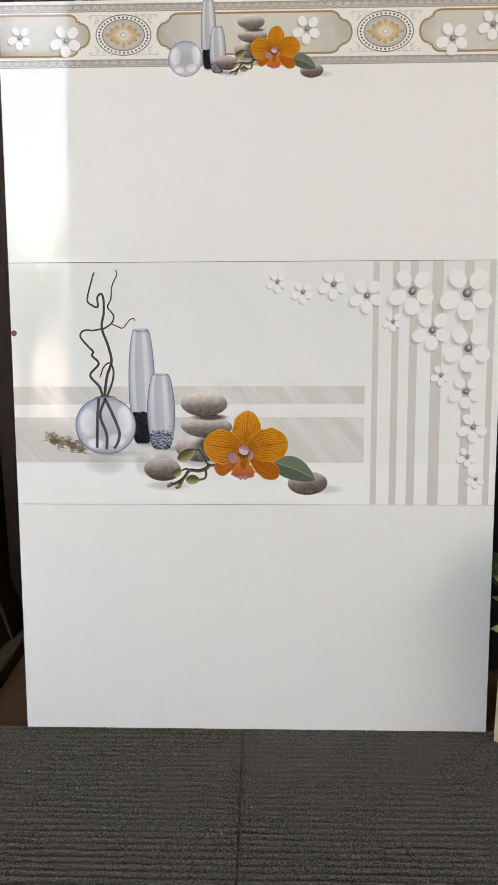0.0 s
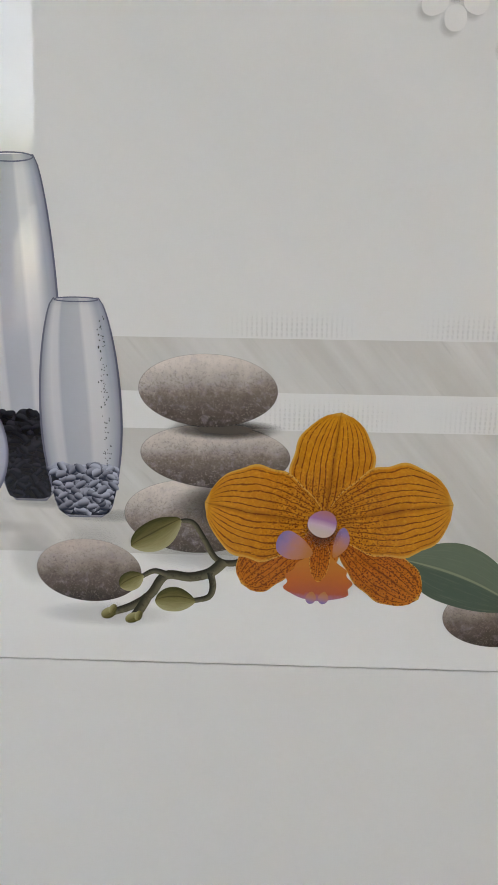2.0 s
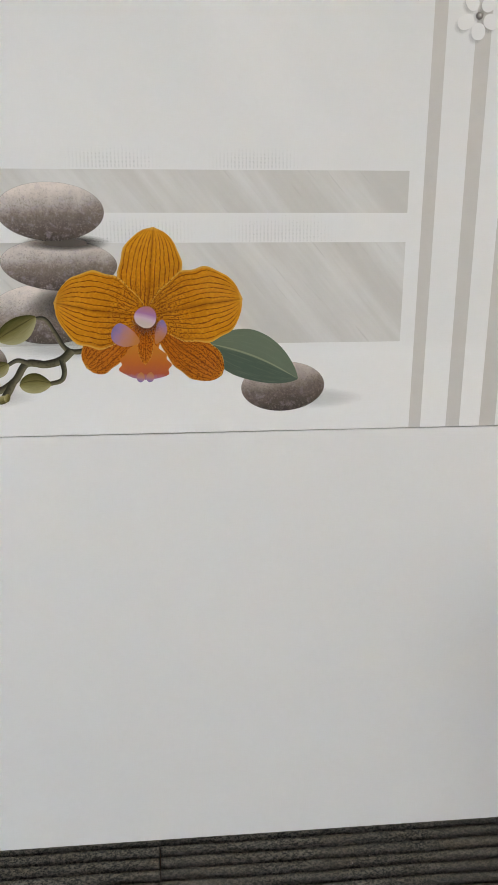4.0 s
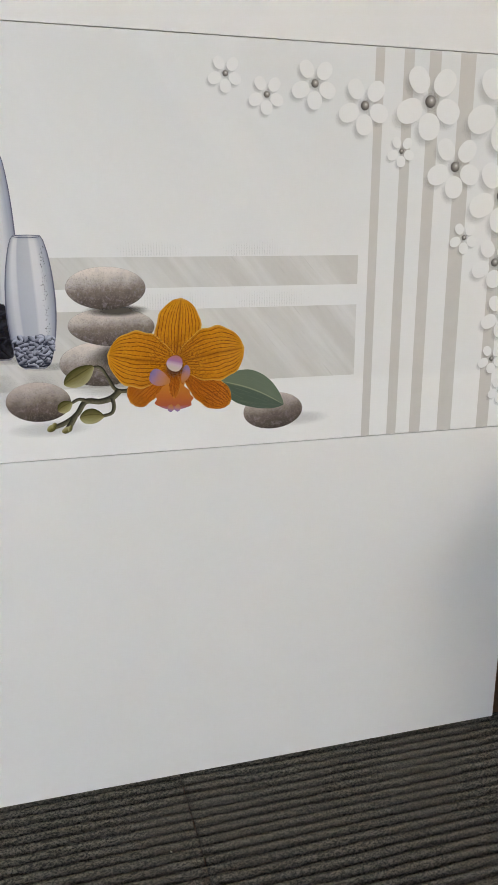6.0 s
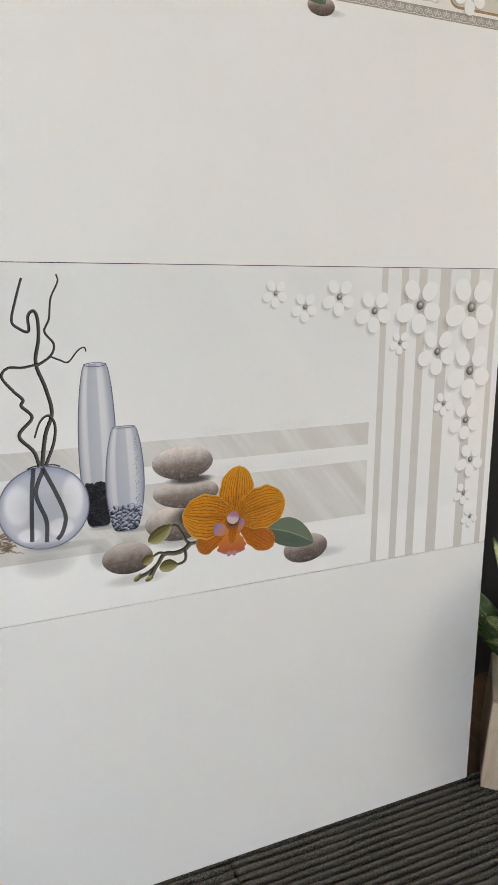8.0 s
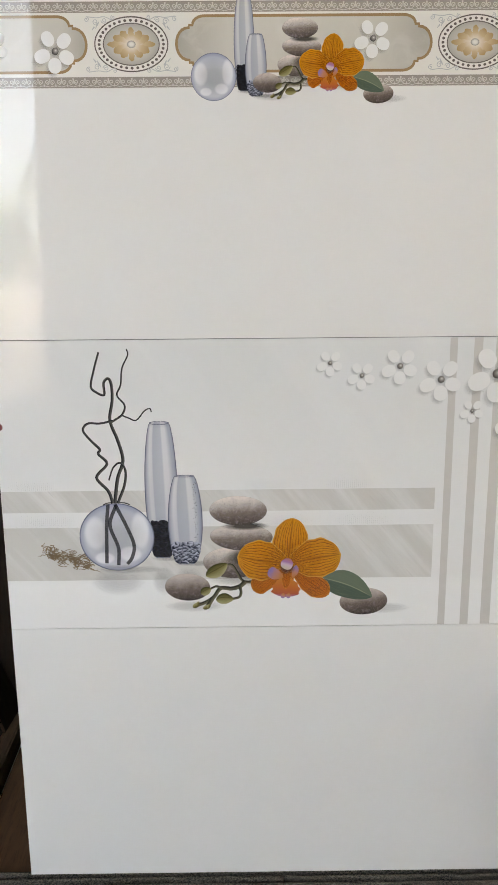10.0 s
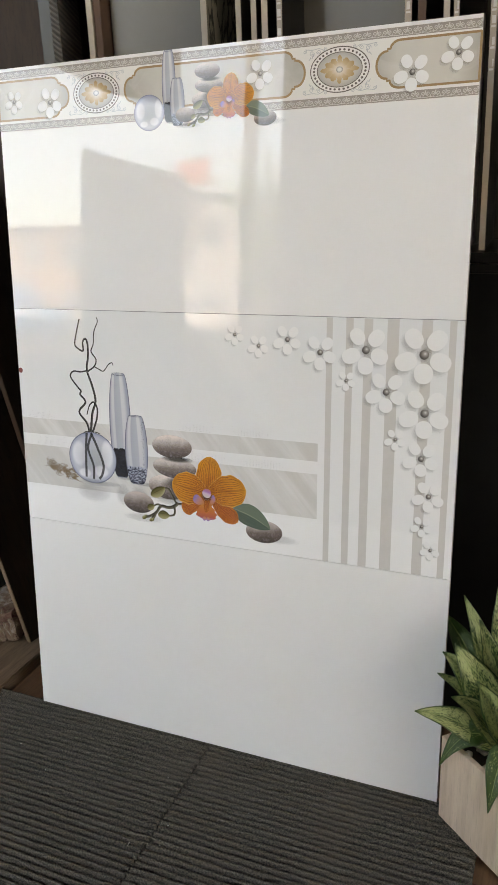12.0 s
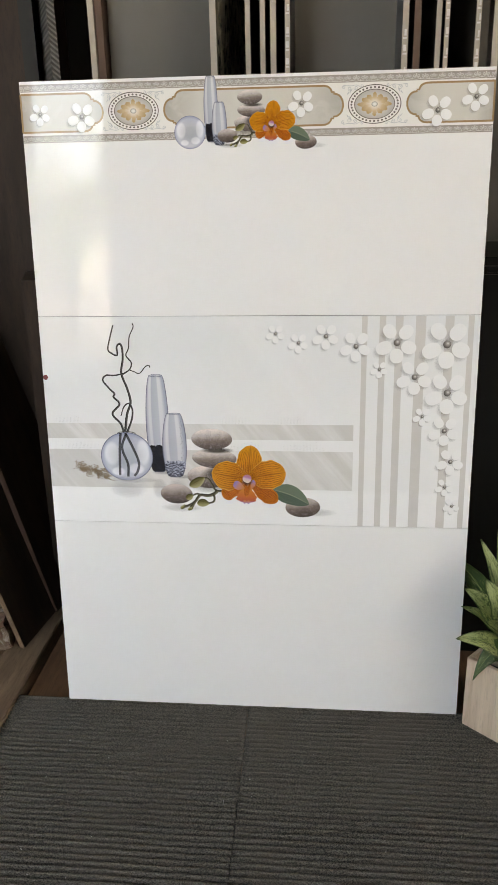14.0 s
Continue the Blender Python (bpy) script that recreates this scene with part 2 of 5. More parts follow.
dx, dy = n.m("SUBTRACT", n.m("MULTIPLY", u, 2), 1), n.m("SUBTRACT", n.m("MULTIPLY", v, 2), 1)
n.alpha(n.step(n.m("ADD", n.m("MULTIPLY", dx, dx), n.m("MULTIPLY", dy, dy)), 1.0, 0.90))
M_COLUMN = n.mat

n = ink("printed_green_leaf")
u, v, _ = n.xyz(n.uv())
cv = n.m("ABSOLUTE", n.m("SUBTRACT", v, 0.5))
c = n.mix(n.step(v, 0.45, 0.55), (0.075, 0.11, 0.08), (0.125, 0.165, 0.115))
c = n.mix(n.step(n.noise(n.vec(n.m("MULTIPLY", u, 3), n.m("MULTIPLY", v, 30), 0), 1.0, 3), 0.5, 0.7, 0, 0.4), c, (0.17, 0.21, 0.15))
n.col(n.mix(n.step(cv, 0.03, 0.008, 0, 0.8), c, (0.27, 0.30, 0.20)))
M_LEAF = n.mat
n = ink("printed_olive_bud")
u, v, _ = n.xyz(n.uv())
fine = n.noise(n.vec(n.m("MULTIPLY", u, 3), n.m("MULTIPLY", v, 18), 0), 1.0, 4, 0.7)
c = n.ramp(n.m("ADD", v, n.m("MULTIPLY", n.m("SUBTRACT", fine, 0.5), 0.5)), (0.05, (0.055, 0.05, 0.013)), (0.45, (0.17, 0.145, 0.05)), (0.75, (0.29, 0.26, 0.12)), (1.0, (0.40, 0.37, 0.21)))
n.col(n.mix(n.step(n.m("ABSOLUTE", n.m("SUBTRACT", v, 0.38)), 0.035, 0.01, 0, 0.7), c, (0.05, 0.043, 0.014)))
M_BUD = n.mat
n = ink("printed_stem")
fine = n.noise(n.obj(), 420, 4, 0.7)
c = n.mix(n.step(n.xyz(n.uv())[1], 0.1, 0.9), (0.028, 0.025, 0.016), (0.155, 0.14, 0.09))
n.col(n.mix(n.step(fine, 0.5, 0.66, 0, 0.65), c, (0.035, 0.028, 0.018)))
M_STEM = n.mat
n = ink("printed_glass_rim")
n.col((0.16, 0.17, 0.24)).alpha(0.75)
M_RIM = n.mat
M_HERB = plain_ink("printed_dry_herb", (0.23, 0.155, 0.09), 0.55)


def soft_ink(name, c, strength):
    n = ink(name)
    u, v, _ = n.xyz(n.uv())
    dx, dy = n.m("SUBTRACT", n.m("MULTIPLY", u, 2), 1), n.m("SUBTRACT", n.m("MULTIPLY", v, 2), 1)
    r = n.m("ADD", n.m("MULTIPLY", dx, dx), n.m("MULTIPLY", dy, dy))
    n.col(c).alpha(n.m("MULTIPLY", n.step(r, 1.0, 0.0), strength))
    return n.mat


M_TINT = soft_ink("printed_soft_grey", (0.38, 0.37, 0.36), 0.34)
M_TINT_D = soft_ink("printed_dark_contact", (0.10, 0.085, 0.075), 0.9)
M_LOBE_SHADE = soft_ink("printed_red_shade", (0.22, 0.05, 0.02), 0.8)
M_TINT_L = soft_ink("printed_pale_grey", (0.48, 0.48, 0.50), 0.24)
n = ink("white_relief_petal")
n.col(n.mix(n.noise(n.obj(), 120, 2), (0.79, 0.785, 0.77), (0.82, 0.815, 0.80)))
M_PAPER = n.mat
n = ink("printed_pearl")
u, v, _ = n.xyz(n.uv())
dx, dy = n.m("SUBTRACT", u, 0.60), n.m("SUBTRACT", v, 0.62)
r = n.m("SQRT", n.m("ADD", n.m("MULTIPLY", dx, dx), n.m("MULTIPLY", dy, dy)))
n.col(n.ramp(r, (0.0, (0.75, 0.72, 0.68)), (0.14, (0.40, 0.37, 0.34)), (0.35, (0.20, 0.18, 0.165)), (0.62, (0.07, 0.062, 0.058)), (0.75, (0.22, 0.2, 0.19))))
M_PEARL = n.mat

M_CREAM = plain_ink("printed_cream_ground", (0.78, 0.755, 0.71), 0.03)
M_SCROLL_BG = plain_ink("printed_brown_band", (0.34, 0.30, 0.27), 0.15)
M_SCROLL = plain_ink("printed_pale_scroll", (0.60, 0.56, 0.51), 0.1)
M_CURL = plain_ink("printed_blue_grey_curl", (0.50, 0.51, 0.51), 0.1)
M_GOLD = plain_ink("printed_gold_line", (0.36, 0.235, 0.125), 0.2)
M_RING = plain_ink("printed_dark_ring", (0.16, 0.135, 0.125), 0.15)
n = ink("printed_cartouche")
u, v, _ = n.xyz(n.uv())
e = n.m("ABSOLUTE", n.m("SUBTRACT", n.m("MULTIPLY", u, 2), 1))
st = n.noise(n.obj(), 30, 4, 0.6, 1.0)
n.col(n.mix(n.step(st, 0.5, 0.7, 0, 0.25), n.ramp(e, (0.0, (0.62, 0.59, 0.53)), (0.6, (0.60, 0.57, 0.51)), (1.0, (0.42, 0.39, 0.34))), (0.74, 0.71, 0.66)))
M_CART = n.mat
n = ink("printed_medallion")
u, v, _ = n.xyz(n.uv())
dx, dy = n.m("SUBTRACT", n.m("MULTIPLY", u, 2), 1), n.m("SUBTRACT", n.m("MULTIPLY", v, 2), 1)
n.col(n.ramp(n.m("SQRT", n.m("ADD", n.m("MULTIPLY", dx, dx), n.m("MULTIPLY", dy, dy))), (0.0, (0.78, 0.75, 0.70)), (0.5, (0.62, 0.58, 0.52)), (1.0, (0.44, 0.41, 0.37))))
M_MEDAL = n.mat
n = ink("printed_gold_rosette")
u, v, _ = n.xyz(n.uv())
n.col(n.ramp(u, (0.0, (0.80, 0.74, 0.66)), (0.5, (0.60, 0.44, 0.27)), (1.0, (0.42, 0.27, 0.13))))
M_ROSETTE = n.mat
n = ink("red_sticker")
n.col((0.20, 0.035, 0.03))
n.b.inputs["Roughness"].default_value = 0.4
M_RED = n.mat

# ---- materials: the place ----
n = Nodes("ribbed_carpet", 0.95, 0.15)
o = n.obj()
fib = n.noise(n.scaled(o, (0.6, 1, 1)), 700, 4, 0.8)
blot = n.noise(o, 7, 4, 0.6)
c = n.mix(n.step(fib, 0.40, 0.62), (0.030, 0.026, 0.021), (0.172, 0.156, 0.128))
c = n.mix(n.step(blot, 0.42, 0.68, 0, 0.55), c, (0.115, 0.098, 0.078))
dust = n.m("MULTIPLY", n.step(n.noise(o, 16, 5, 0.7), 0.58, 0.78), n.step(fib, 0.40, 0.62))
c = n.mix(n.m("MULTIPLY", dust, 0.6), c, (0.22, 0.20, 0.165))
sp = n.step(n.cells(o, 170), 0.07, 0.045)
gate = n.step(n.noise(o, 23, 2), 0.60, 0.64)
n.col(n.mix(n.m("MULTIPLY", sp, gate), c, (0.42, 0.42, 0.40))).bump(n.noise(o, 900, 3, 0.8), 0.45, 0.0015)
M_CARPET = n.mat


def wood(name, a, b, rough, along=(1, 1, 14), scale=9.0, vein=0.5):
    n = Nodes(name, rough, 0.4)
    o = n.obj()
    v = n.scaled(o, along)
    g = n.noise(v, scale, 5, 0.65, 0.4)
    f = n.noise(v, scale * 7, 3, 0.7)
    c = n.mix(n.step(g, 0.3, 0.7), a, b)
    n.col(n.mix(n.step(f, 0.5, 0.72, 0, vein), c, tuple(x * 0.55 for x in a))).bump(f, 0.15, 0.001)
    return n.mat


M_OAK = wood("pale_oak_box", (0.58, 0.43, 0.31), (0.72, 0.57, 0.43), 0.5, (14, 14, 1.2), 4, 0.35)
M_FLOORWOOD = wood("brown_floor_board", (0.13, 0.066, 0.034), (0.21, 0.11, 0.055), 0.55, (9, 1, 9), 6)
M_RAWWOOD = wood("raw_timber", (0.17, 0.105, 0.06), (0.27, 0.18, 0.11), 0.75, (9, 1, 9), 6)
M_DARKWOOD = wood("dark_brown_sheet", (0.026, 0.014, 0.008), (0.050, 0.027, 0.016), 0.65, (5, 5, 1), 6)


def painted(name, a, b, rough=0.6, scale=4.0, spec=0.4):
    n = Nodes(name, rough, spec)
    o = n.obj()
    g = n.noise(o, scale, 5, 0.6)
    f = n.noise(o, scale * 30, 3)
    n.col(n.mix(n.m("ADD", n.m("MULTIPLY", g, 0.8), n.m("MULTIPLY", f, 0.2)), a, b)).bump(f, 0.1, 0.001)
    return n.mat


# near black: the dimness of the background is put into the wall colour
M_WALL = painted("near_black_wall", (0.022, 0.018, 0.014), (0.042, 0.035, 0.028), 0.85)
M_CEIL = painted("grey_ceiling", (0.10, 0.095, 0.09), (0.16, 0.15, 0.14), 0.9)
# floor colour raised to throw bounce light on the panel's lower part
M_FLOOR = painted("pale_shop_floor", (0.74, 0.73, 0.71), (0.84, 0.83, 0.81), 0.3, 3)
# pale colour picked so front and side walls bounce fill onto the panel
M_LIGHTWALL = painted("pale_fill_wall", (0.58, 0.56, 0.52), (0.66, 0.64, 0.60), 0.8, 3)
M_SLABGREY = painted("satin_grey_slab", (0.115, 0.108, 0.095), (0.15, 0.142, 0.127), 0.32, 2)
M_SLABDARK = painted("dark_slab", (0.012, 0.011, 0.01), (0.03, 0.028, 0.025), 0.3, 6)
M_EDGE = painted("beige_ceramic_edge", (0.36, 0.31, 0.25), (0.47, 0.41, 0.34), 0.8, 40)
M_EDGEBROWN = painted("brown_ceramic_edge", (0.085, 0.05, 0.035), (0.14, 0.085, 0.06), 0.8, 40)
M_CHALK = painted("white_chalk", (0.55, 0.53, 0.50), (0.7, 0.68, 0.65), 0.9, 60)
M_BLACK = painted("black_plastic", (0.004, 0.004, 0.004), (0.009, 0.009, 0.009), 0.35, 5, 0.12)
M_BACKING = painted("tile_backing", (0.02, 0.018, 0.016), (0.04, 0.035, 0.03), 0.8, 20)
n = Nodes("veined_dark_marble", 0.15, 0.5)
o = n.obj()
vn = n.noise(n.scaled(o, (8, 8, 2)), 2.0, 6, 0.6, 2.0)
n.col(n.mix(n.step(n.m("ABSOLUTE", n.m("SUBTRACT", vn, 0.5)), 0.0, 0.05), (0.03, 0.026, 0.022), (0.15, 0.14, 0.115)))
M_MARBLE = n.mat
n = Nodes("woven_grey_slab", 0.5, 0.4)
x, y, z = n.xyz(n.obj())
h = n.m("SINE", n.m("MULTIPLY", n.m("ADD", z, n.m("MULTIPLY", x, 0.8)), 900))
n.col(n.mix(n.step(h, -0.4, 0.6), (0.05, 0.046, 0.042), (0.12, 0.113, 0.105))).bump(h, 0.4, 0.001)
M_WOVEN = n.mat
n = Nodes("torn_carton", 0.85, 0.2)
o = n.obj()
n.col(n.ramp(n.noise(o, 26, 4, 0.7, 1.0), (0.35, (0.10, 0.035, 0.028)), (0.52, (0.22, 0.15, 0.10)), (0.66, (0.42, 0.38, 0.34))))
M_CARTON = n.mat

def foliage(name, cut):
    n = Nodes(name, 0.36, 0.45)
    u, v, _ = n.xyz(n.uv())
    cv = n.m("ABSOLUTE", n.m("SUBTRACT", v, 0.5))
    sl = n.m("ADD", n.m("MULTIPLY", u, 36), n.m("MULTIPLY", cv, -20))
    rn = n.m("MULTIPLY", n.rand(), 37.0)
    sp = n.noise(n.vec(sl, n.m("MULTIPLY", v, 22), rn), 1.0, 4, 0.7)
    big = n.noise(n.vec(n.m("MULTIPLY", u, 3), n.m("MULTIPLY", v, 3), rn), 1.0, 2)
    cream = n.m("MULTIPLY", n.step(n.m("ADD", sp, n.m("MULTIPLY", n.m("SUBTRACT", big, 0.5), 0.35)), cut, cut + 0.045), n.step(cv, 0.485, 0.40))
    cream = n.m("MULTIPLY", cream, n.step(u, 0.99, 0.88))
    green = n.mix(sp, (0.012, 0.034, 0.005), (0.040, 0.095, 0.011))
    light = n.mix(big, (0.26, 0.33, 0.10), (0.46, 0.50, 0.24))
    c = n.mix(cream, green, light)
    n.col(n.mix(n.step(cv, 0.03, 0.012, 0, 0.7), c, (0.22, 0.30, 0.10))).bump(n.m("ADD", sp, n.step(cv, 0.0, 0.05)), 0.25, 0.002)
    return n.mat


M_FOLIAGE = foliage("speckled_green_leaf", 0.445)
M_DARKLEAF = foliage("dark_green_leaf", 0.60)
M_STALK = painted("plant_stalk", (0.16, 0.21, 0.08), (0.28, 0.33, 0.15), 0.5, 40)
M_CHIPS = painted("white_gravel", (0.50, 0.48, 0.44), (0.78, 0.76, 0.72), 0.7, 60)
M_SOIL = painted("dark_soil", (0.02, 0.015, 0.01), (0.05, 0.04, 0.03), 0.95, 80)
n = Nodes("green_turf", 0.6, 0.3)
t = n.t.nodes.new("ShaderNodeNewGeometry").outputs["Random Per Island"]
n.col(n.mix(t, (0.05, 0.17, 0.012), (0.14, 0.36, 0.035)))
M_TURF = n.mat
M_PAVE = painted("grey_paving", (0.09, 0.088, 0.085), (0.14, 0.136, 0.13), 0.85, 0.6)
M_PLASTER_W = painted("white_plaster", (0.34, 0.34, 0.34), (0.44, 0.44, 0.44), 0.8, 1)
M_PLASTER_B = painted("peach_plaster", (0.34, 0.25, 0.18), (0.42, 0.32, 0.24), 0.8, 1)
M_ORANGE = painted("orange_sign", (0.38, 0.13, 0.07), (0.46, 0.18, 0.10), 0.6, 3)
M_PANE = painted("dark_window_pane", (0.03, 0.035, 0.04), (0.06, 0.065, 0.07), 0.1, 1)
M_GREYBOARD = painted("grey_board", (0.075, 0.072, 0.068), (0.10, 0.097, 0.092), 0.75, 5)
M_BARK = painted("bark", (0.06, 0.045, 0.035), (0.13, 0.10, 0.08), 0.95, 20)
n = Nodes("tree_leaves", 0.5, 0.3)
t = n.t.nodes.new("ShaderNodeNewGeometry").outputs["Random Per Island"]
n.col(n.mix(t, (0.05, 0.10, 0.02), (0.20, 0.28, 0.06)))
M_TREELEAF = n.mat


# ---- geometry helpers ----
def part(name, bm, material, parent=None, label="", smooth=False):
    """Links a bmesh as one mesh object, under a thing or a part."""
    me = bpy.data.meshes.new(name)
    bm.to_mesh(me)
    bm.free()
    me.materials.append(material)
    if smooth:
        me.shade_smooth()
    ob = new(name, me)
    if parent:
        ob.parent = parent
    if label:
        ob["label"] = label
    return ob


def block(bm, a, b, bevel=0.0, m=None):
    """An axis-aligned block from corner a to corner b, put through m."""
    r = bmesh.ops.create_cube(bm, size=1)
    for v in r["verts"]:
        v.co = Vector([a[i] + (v.co[i] + 0.5) * (b[i] - a[i]) for i in range(3)])
    vs = r["verts"]
    if bevel:
        es = list({e for v in vs for e in v.link_edges})
        vs = bmesh.ops.bevel(bm, geom=es, offset=bevel, segments=2, affect="EDGES", clamp_overlap=True)["verts"]
    if m:
        bmesh.ops.transform(bm, matrix=m, verts=[v for v in bm.verts if v in set(vs)])
    return bm


def boxed(name, a, b, material, parent=None, bevel=0.0, label=""):
    return part(name, block(bmesh.new(), a, b, bevel), material, parent, label)


def empty(name, m, label, category, group="", kind=""):
    ob = new(name)
    ob.empty_display_size = 0.05
    ob.matrix_world = m
    return tagged(ob, label, category, group, kind)


def sheet_mesh(rows, uvs, close=False):
    """A grid of points (rows of equal length) with texture coordinates."""
    bm = bmesh.new()
    lay = bm.loops.layers.uv.new("UVMap")
    vs = [[bm.verts.new(p) for p in row] for row in rows]
    for i in range(len(rows) - 1):
        for j in range(len(rows[0]) - 1):
            quad = [(i, j), (i + 1, j), (i + 1, j + 1), (i, j + 1)]
            f = bm.faces.new([vs[a][b] for a, b in quad])
            for lp, (a, b) in zip(f.loops, quad):
                lp[lay].uv = uvs[a][b]
    return bm


def merge(parts_list):
    """Joins several bmeshes into one."""
    out = bmesh.new()
    tmp = bpy.data.meshes.new("tmp")
    for b in parts_list:
        b.to_mesh(tmp)
        b.free()
        out.from_mesh(tmp)
    bpy.data.meshes.remove(tmp)
    return out


def spline(pts, per=6):
    """A smooth line through the points (Catmull-Rom)."""
    p = [Vector(q) for q in pts]
    p = [p[0] * 2 - p[1]] + p + [p[-1] * 2 - p[-2]]
    out = []
    for i in range(1, len(p) - 2):
        for k in range(per):
            t = k / per
            out.append(0.5 * (2 * p[i] + (p[i + 1] - p[i - 1]) * t + (2 * p[i - 1] - 5 * p[i] + 4 * p[i + 1] - p[i + 2]) * t * t
                              + (3 * p[i] - p[i - 1] - 3 * p[i + 1] + p[i + 2]) * t ** 3))
    return out + [p[-2]]


# ---- printing on the panel: millimetres on its face, in thin layers ----
class Press:
    """Lays flat printed shapes on the panel: scale and shift in mm, and a growing layer."""
    level = 0

    def __init__(self, tile, scale=1.0, dx=0.0, dz=0.0):
        self.tile, self.s, self.dx, self.dz = tile, scale, dx, dz

    def at(self, x, z, up=0.0):
        return ((x * self.s + self.dx) / 1000, -0.000007 * (Press.level + 1) - up, (z * self.s + self.dz) / 1000)

    def lay(self, name, bm, material):
        Press.level += 1
        return part(name, bm, material, self.tile)

    def shape(self, name, pts, material):
        bm = bmesh.new()
        lay = bm.loops.layers.uv.new("UVMap")
        xs, zs = [p[0] for p in pts], [p[1] for p in pts]
        w, h = max(xs) - min(xs), max(zs) - min(zs)
        f = bm.faces.new([bm.verts.new(self.at(*p)) for p in pts])
        for lp, p in zip(f.loops, pts):
            lp[lay].uv = ((p[0] - min(xs)) / w, (p[1] - min(zs)) / h)
        f.normal_update()
        if f.normal.y > 0:
            f.normal_flip()
        bmesh.ops.triangulate(bm, faces=[f])
        return self.lay(name, bm, material)

    def rect(self, name, x0, z0, x1, z1, material):
        return self.shape(name, [(x0, z0), (x1, z0), (x1, z1), (x0, z1)], material)

    def disc_bm(self, x, z, rx, rz, turn=0.0, power=2.0, dome=0.0, lop=0.0, steps=44, rings=2):
        c, s = math.cos(radians(turn)), math.sin(radians(turn))
        rows, uvs = [], []
        for i in range(rings + 1):
            q = i / rings
            row, uv = [], []
            for k in range(steps + 1):
                a = 2 * math.pi * k / steps
                ux = math.copysign(abs(math.cos(a)) ** (2 / power), math.cos(a)) * q
                uz = math.copysign(abs(math.sin(a)) ** (2 / power), math.sin(a)) * q
                px, pz = ux * rx * (1 + lop * uz), uz * rz
                row.append(self.at(x + px * c - pz * s, z + px * s + pz * c, dome * math.sqrt(max(0, 1 - q * q)) / 1000))
                uv.append((0.5 + ux / 2, 0.5 + uz / 2))
            rows.append(row)
            uvs.append(uv)
        bm = sheet_mesh(rows, uvs)
        bmesh.ops.remove_doubles(bm, verts=bm.verts, dist=1e-6)
        for f in bm.faces:
            f.normal_update()
            if f.normal.y > 0:
                f.normal_flip()
        return bm

    def disc(self, name, x, z, rx, rz, material, turn=0.0, power=2.0, lop=0.0):
        return self.lay(name, self.disc_bm(x, z, rx, rz, turn, power, 0.0, lop), material)

    def ribbon_bm(self, pts, width, per=6, taper=1.0, closed=False):
        line = spline([(p[0], p[1], 0) for p in pts], per) if per else [Vector((p[0], p[1], 0)) for p in pts]
        rows, uvs = [], []
        for i, p in enumerate(line):
            a, b = line[max(0, i - 1)], line[min(len(line) - 1, i + 1)]
            if closed and i in (0, len(line) - 1):
                a, b = line[-2], line[1]
            d = (b - a).normalized()
            q = i / (len(line) - 1)
            w = width / 2 * (1 + (taper - 1) * q)
            nx, nz = -d.y * w, d.x * w
            rows.append([self.at(p.x - nx, p.y - nz), self.at(p.x + nx, p.y + nz)])
            uvs.append([(q, 0), (q, 1)])
        return sheet_mesh(rows, uvs)

    def ribbon(self, name, pts, width, material, per=6, taper=1.0):
        return self.lay(name, self.ribbon_bm(pts, width, per, taper), material)

    def petal_bm(self, base, tip, width, peak=0.6, blunt=0.5, bend=0.0, ruffle=0.0, seed=0):
        """A petal: half-width rises from the base to the peak and closes at the tip."""
        b, t = Vector(base), Vector(tip)
        d = t - b
        side = Vector((-d.y, d.x)).normalized()
        rows, uvs = [], []
        for i in range(29):
            q = i / 28
            if q < peak:
                w = math.sin(q / peak * math.pi / 2) ** 0.8 * 0.88 + 0.12
            else:
                w = max(0.0, 1 - ((q - peak) / (1 - peak)) ** (2 / (1 - blunt * 0.5))) ** (0.5 + 0.3 * (1 - blunt))
            w *= width / 2
            mid = b + d * q + side * (bend * math.sin(q * math.pi))
            row, uv = [], []
            for k in range(9):
                v = k / 4 - 1
                rf = 1 + ruffle * math.sin(q * 23 + seed + v * 2) * abs(v) ** 3
                p = mid + side * (v * w * rf)
                row.append(self.at(p.x, p.y))
                uv.append((q, 0.5 + v / 2))
            rows.append(row)
            uvs.append(uv)
        return sheet_mesh(rows, uvs)

    def petal(self, name, base, tip, width, material, peak=0.6, blunt=0.5, bend=0.0, ruffle=0.0):
        return self.lay(name, self.petal_bm(base, tip, width, peak, blunt, bend, ruffle, Press.level), material)

    def vase_bm(self, x, z0, z1, mouth, belly, foot, peak=0.45):
        """A vase's outline: foot, belly and mouth widths, turned about x."""
        rows, uvs = [], []
        for i in range(37):
            q = i / 36
            if q < peak:
                w = foot + (belly - foot) * math.sin(q / peak * math.pi / 2) ** 0.75
            else:
                w = mouth + (belly - mouth) * math.cos((q - peak) / (1 - peak) * math.pi / 2) ** 0.6
            if q < 0.056:
                w *= 0.70 + 0.30 * math.sqrt(1 - (1 - q / 0.056) ** 2)
            row = [self.at(x + w / 2 * (k / 6 - 1), z0 + (z1 - z0) * q) for k in range(13)]
            rows.append(row[::-1])
            uvs.append([(1 - k / 12, q) for k in range(13)])
        return sheet_mesh(rows, uvs)

    def vase(self, name, material, *a, **k):
        return self.lay(name, self.vase_bm(*a, **k), material)


